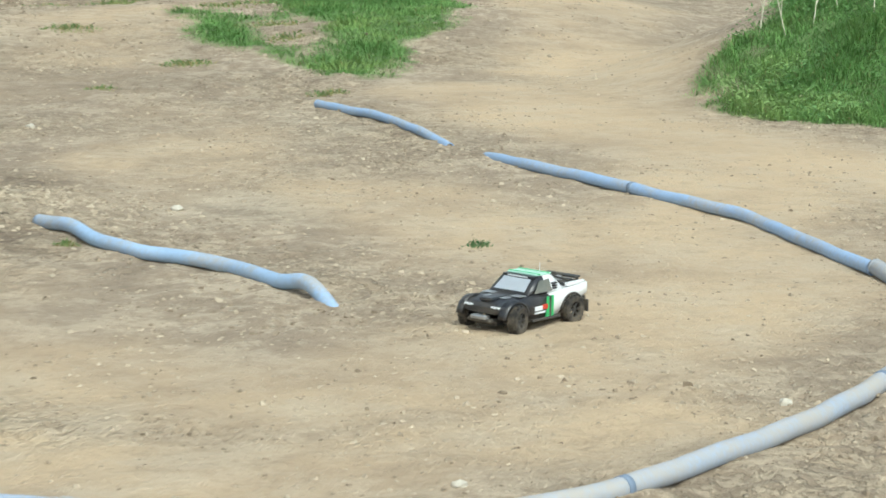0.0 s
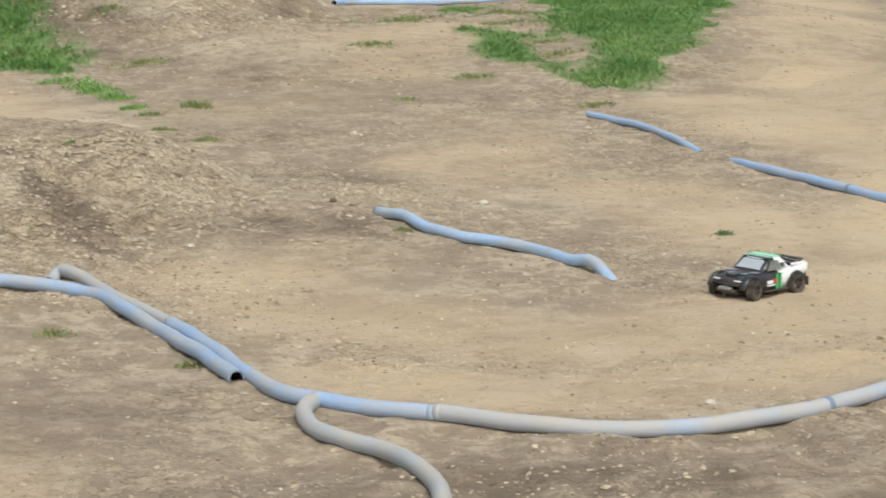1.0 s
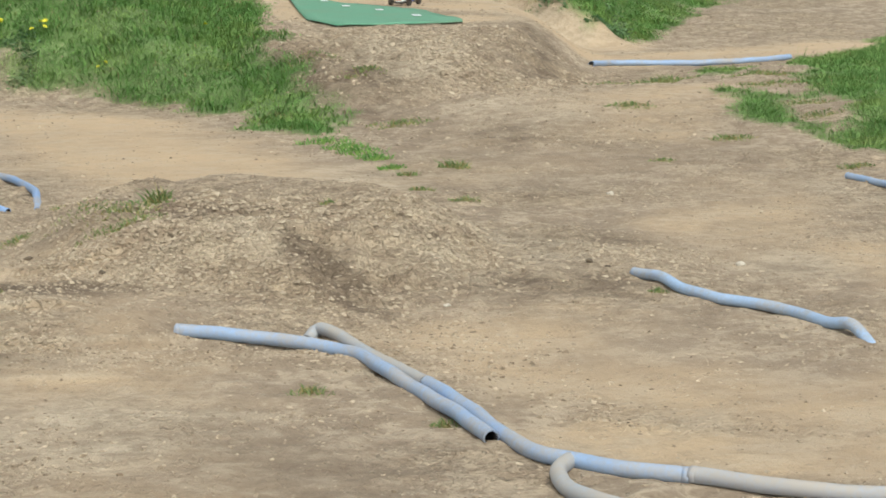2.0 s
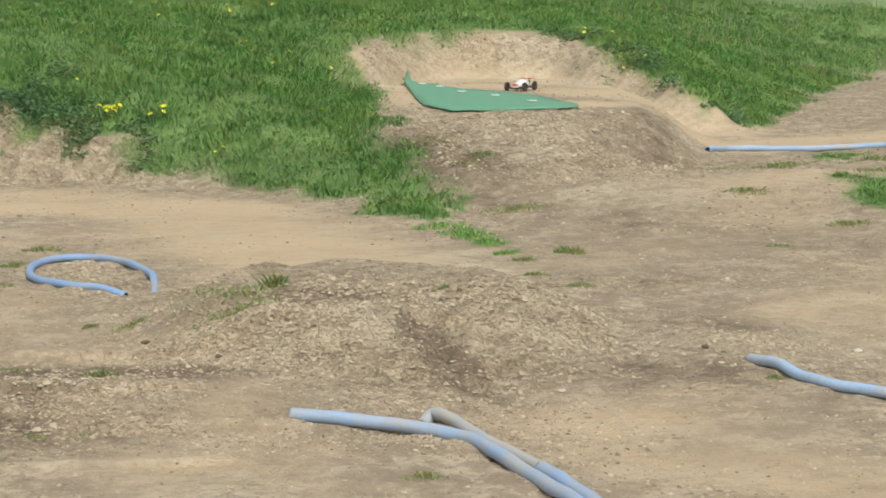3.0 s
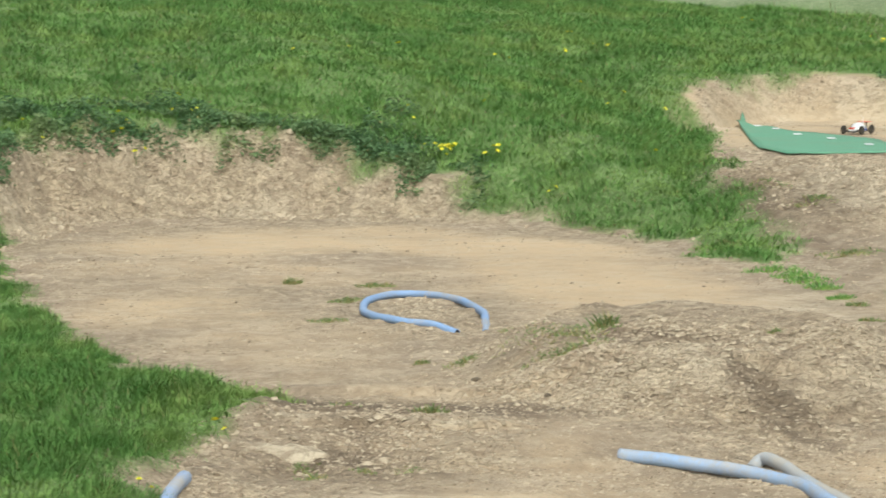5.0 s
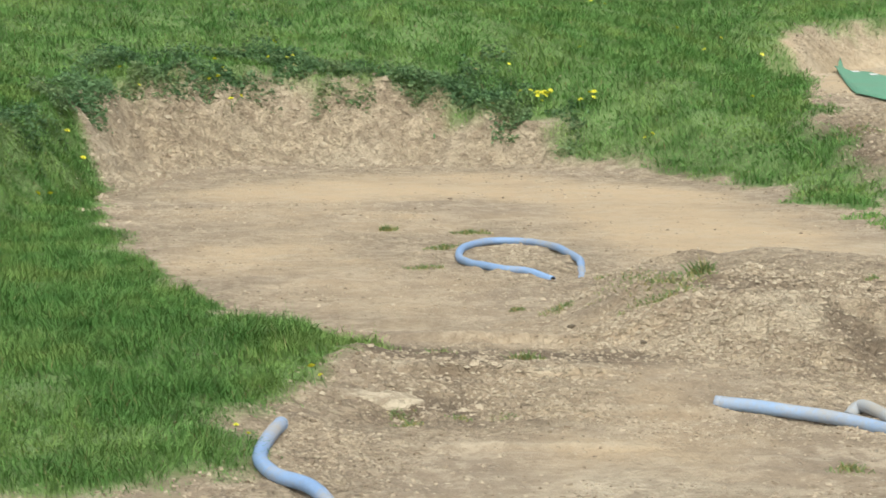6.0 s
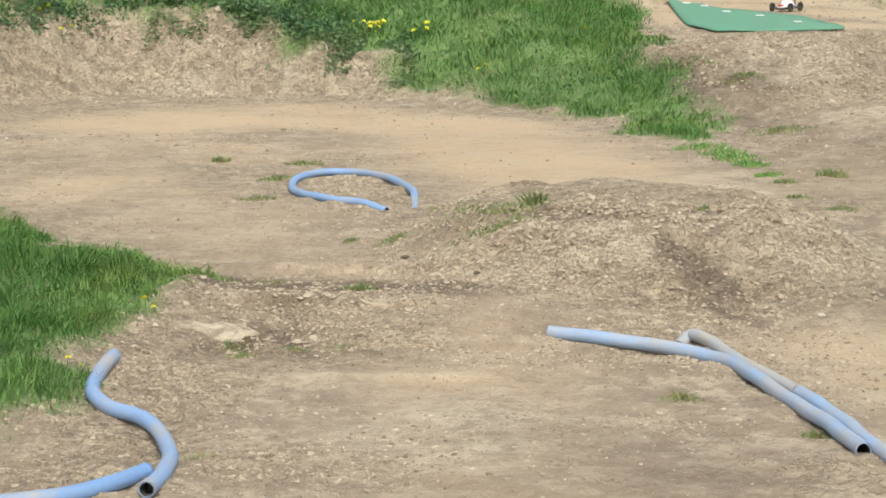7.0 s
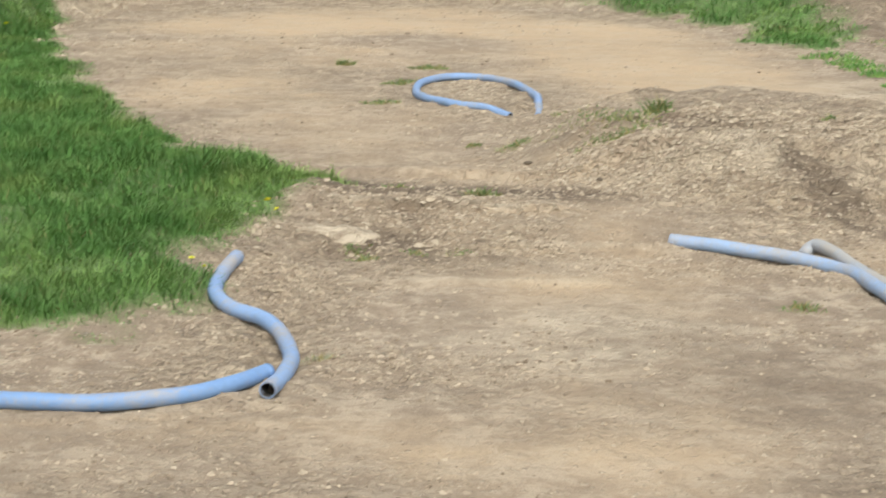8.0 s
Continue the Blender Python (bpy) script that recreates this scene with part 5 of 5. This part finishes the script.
def dandelion():
    d = tagged(new("dandelion"), "yellow dandelion in bloom among the grass", "flower", "dandelions on the bank")
    part("stalk", rod(bmesh.new(), (0, 0, -0.02), (0.01, 0.0, 0.17), 0.004, 5), STALK, d)
    bm = bmesh.new()
    for ring, (count, r, z) in enumerate(((14, 0.036, 0.170), (10, 0.026, 0.180), (6, 0.014, 0.186))):
        for k in range(count):
            a = k * math.tau / count + ring * 0.3
            c, s = math.cos(a), math.sin(a)
            w = r * 0.30
            v = [bm.verts.new(p) for p in ((0.01, 0, z - 0.01), (0.01 + c * r * 0.7 - s * w, s * r * 0.7 + c * w, z), (0.01 + c * r, s * r, z + 0.004), (0.01 + c * r * 0.7 + s * w, s * r * 0.7 - c * w, z))]
            bm.faces.new(v)
    part("bloom", bm, PETAL, d, "bright yellow bloom")
    return d


flower = dandelion()
frng = random.Random(9)
SPOTS = [(-1.52, 31.7, 18, 0.08), (-1.0, 31.4, 4, 0.08), (5.02, 44.0, 3, 0.2), (5.04, 40.0, 2, 0.08), (5.36, 39.8, 2, 0.1), (5.5, 38.25, 9, 0.14), (-0.13, 39.8, 2, 0.08), (-0.15, 41.7, 2, 0.1),
         (1.14, 37.0, 1, 0), (0.47, 35.0, 1, 0), (-2.44, 38.0, 2, 0.1), (0.92, 31.4, 1, 0), (-0.18, 30.4, 2, 0.1), (-1.96, 32.7, 2, 0.15), (-4.9, 32.6, 1, 0), (-6.2, 30.2, 2, 0.12), (-5.35, 31.2, 3, 0.1), (-4.65, 31.9, 3, 0.1), (-5.18, 30.85, 4, 0.08), (-6.2, 27.2, 2, 0.1), (-6.0, 25.4, 2, 0.1),
         (-1.97, 14.75, 2, 0.05), (-2.2, 13.35, 2, 0.05), (3.1, 46.5, 2, 0.3), (-1.0, 38.4, 2, 0.1), (-1.07, 33.3, 1, 0), (0.4, 40.4, 2, 0.15), (0.1, 36.9, 2, 0.3), (7.6, 42.0, 2, 0.5), (-3.4, 36.0, 2, 0.4)]
first = True
for sx, sy, count, spread in SPOTS:
    for _ in range(count):
        fx, fy = sx + frng.gauss(0, 1) * spread, sy + frng.gauss(0, 1) * spread
        size = frng.uniform(0.8, 1.25) * (0.55 if sy < 20 else 0.8)
        m = pose(fx, fy, at_ground(fx, fy), frng.uniform(-15, 15) + 25, frng.uniform(-15, 15), frng.uniform(0, 360))
        one = flower if first else copy_thing(flower, m)
        one.matrix_basis = m @ Matrix.Diagonal((size, size, size, 1))
        first = False


PALE_STEM = plain_material("pale_stem", (0.66, 0.62, 0.46), 0.8)


def dry_stem(x, y, tall, seed):
    rng = random.Random(seed)
    d = tagged(new("dry_stem"), "pale dead weed stem standing on the island", "dry stem", "dead stems on the island")
    d.location = (x, y, at_ground(x, y) - 0.02)
    bm = bmesh.new()
    p, q = Vector((0, 0, 0)), Vector((rng.uniform(-0.1, 0.1), rng.uniform(-0.1, 0.1), tall * 0.6))
    rod(bm, p, q, 0.005, 5, 0.004)
    rod(bm, q, q + Vector((rng.uniform(-0.12, 0.12), rng.uniform(-0.1, 0.1), tall * 0.4)), 0.004, 5, 0.002)
    part("stalk", bm, PALE_STEM, d)
    for k in range(3):
        s = p.lerp(q, 0.4 + 0.25 * k)
        bm = rod(bmesh.new(), s, s + Vector((rng.uniform(-0.16, 0.16), rng.uniform(-0.1, 0.1), rng.uniform(0.1, 0.25))), 0.004, 5, 0.002)
        part("twig", bm, PALE_STEM, d)
    return d


for i, (sx, sy) in enumerate(((9.52, 22.05), (9.65, 21.85), (9.8, 21.7), (10.05, 21.8), (10.3, 22.0), (10.15, 21.4))):
    dry_stem(sx, sy, 0.55 + 0.1 * (i % 3), i)
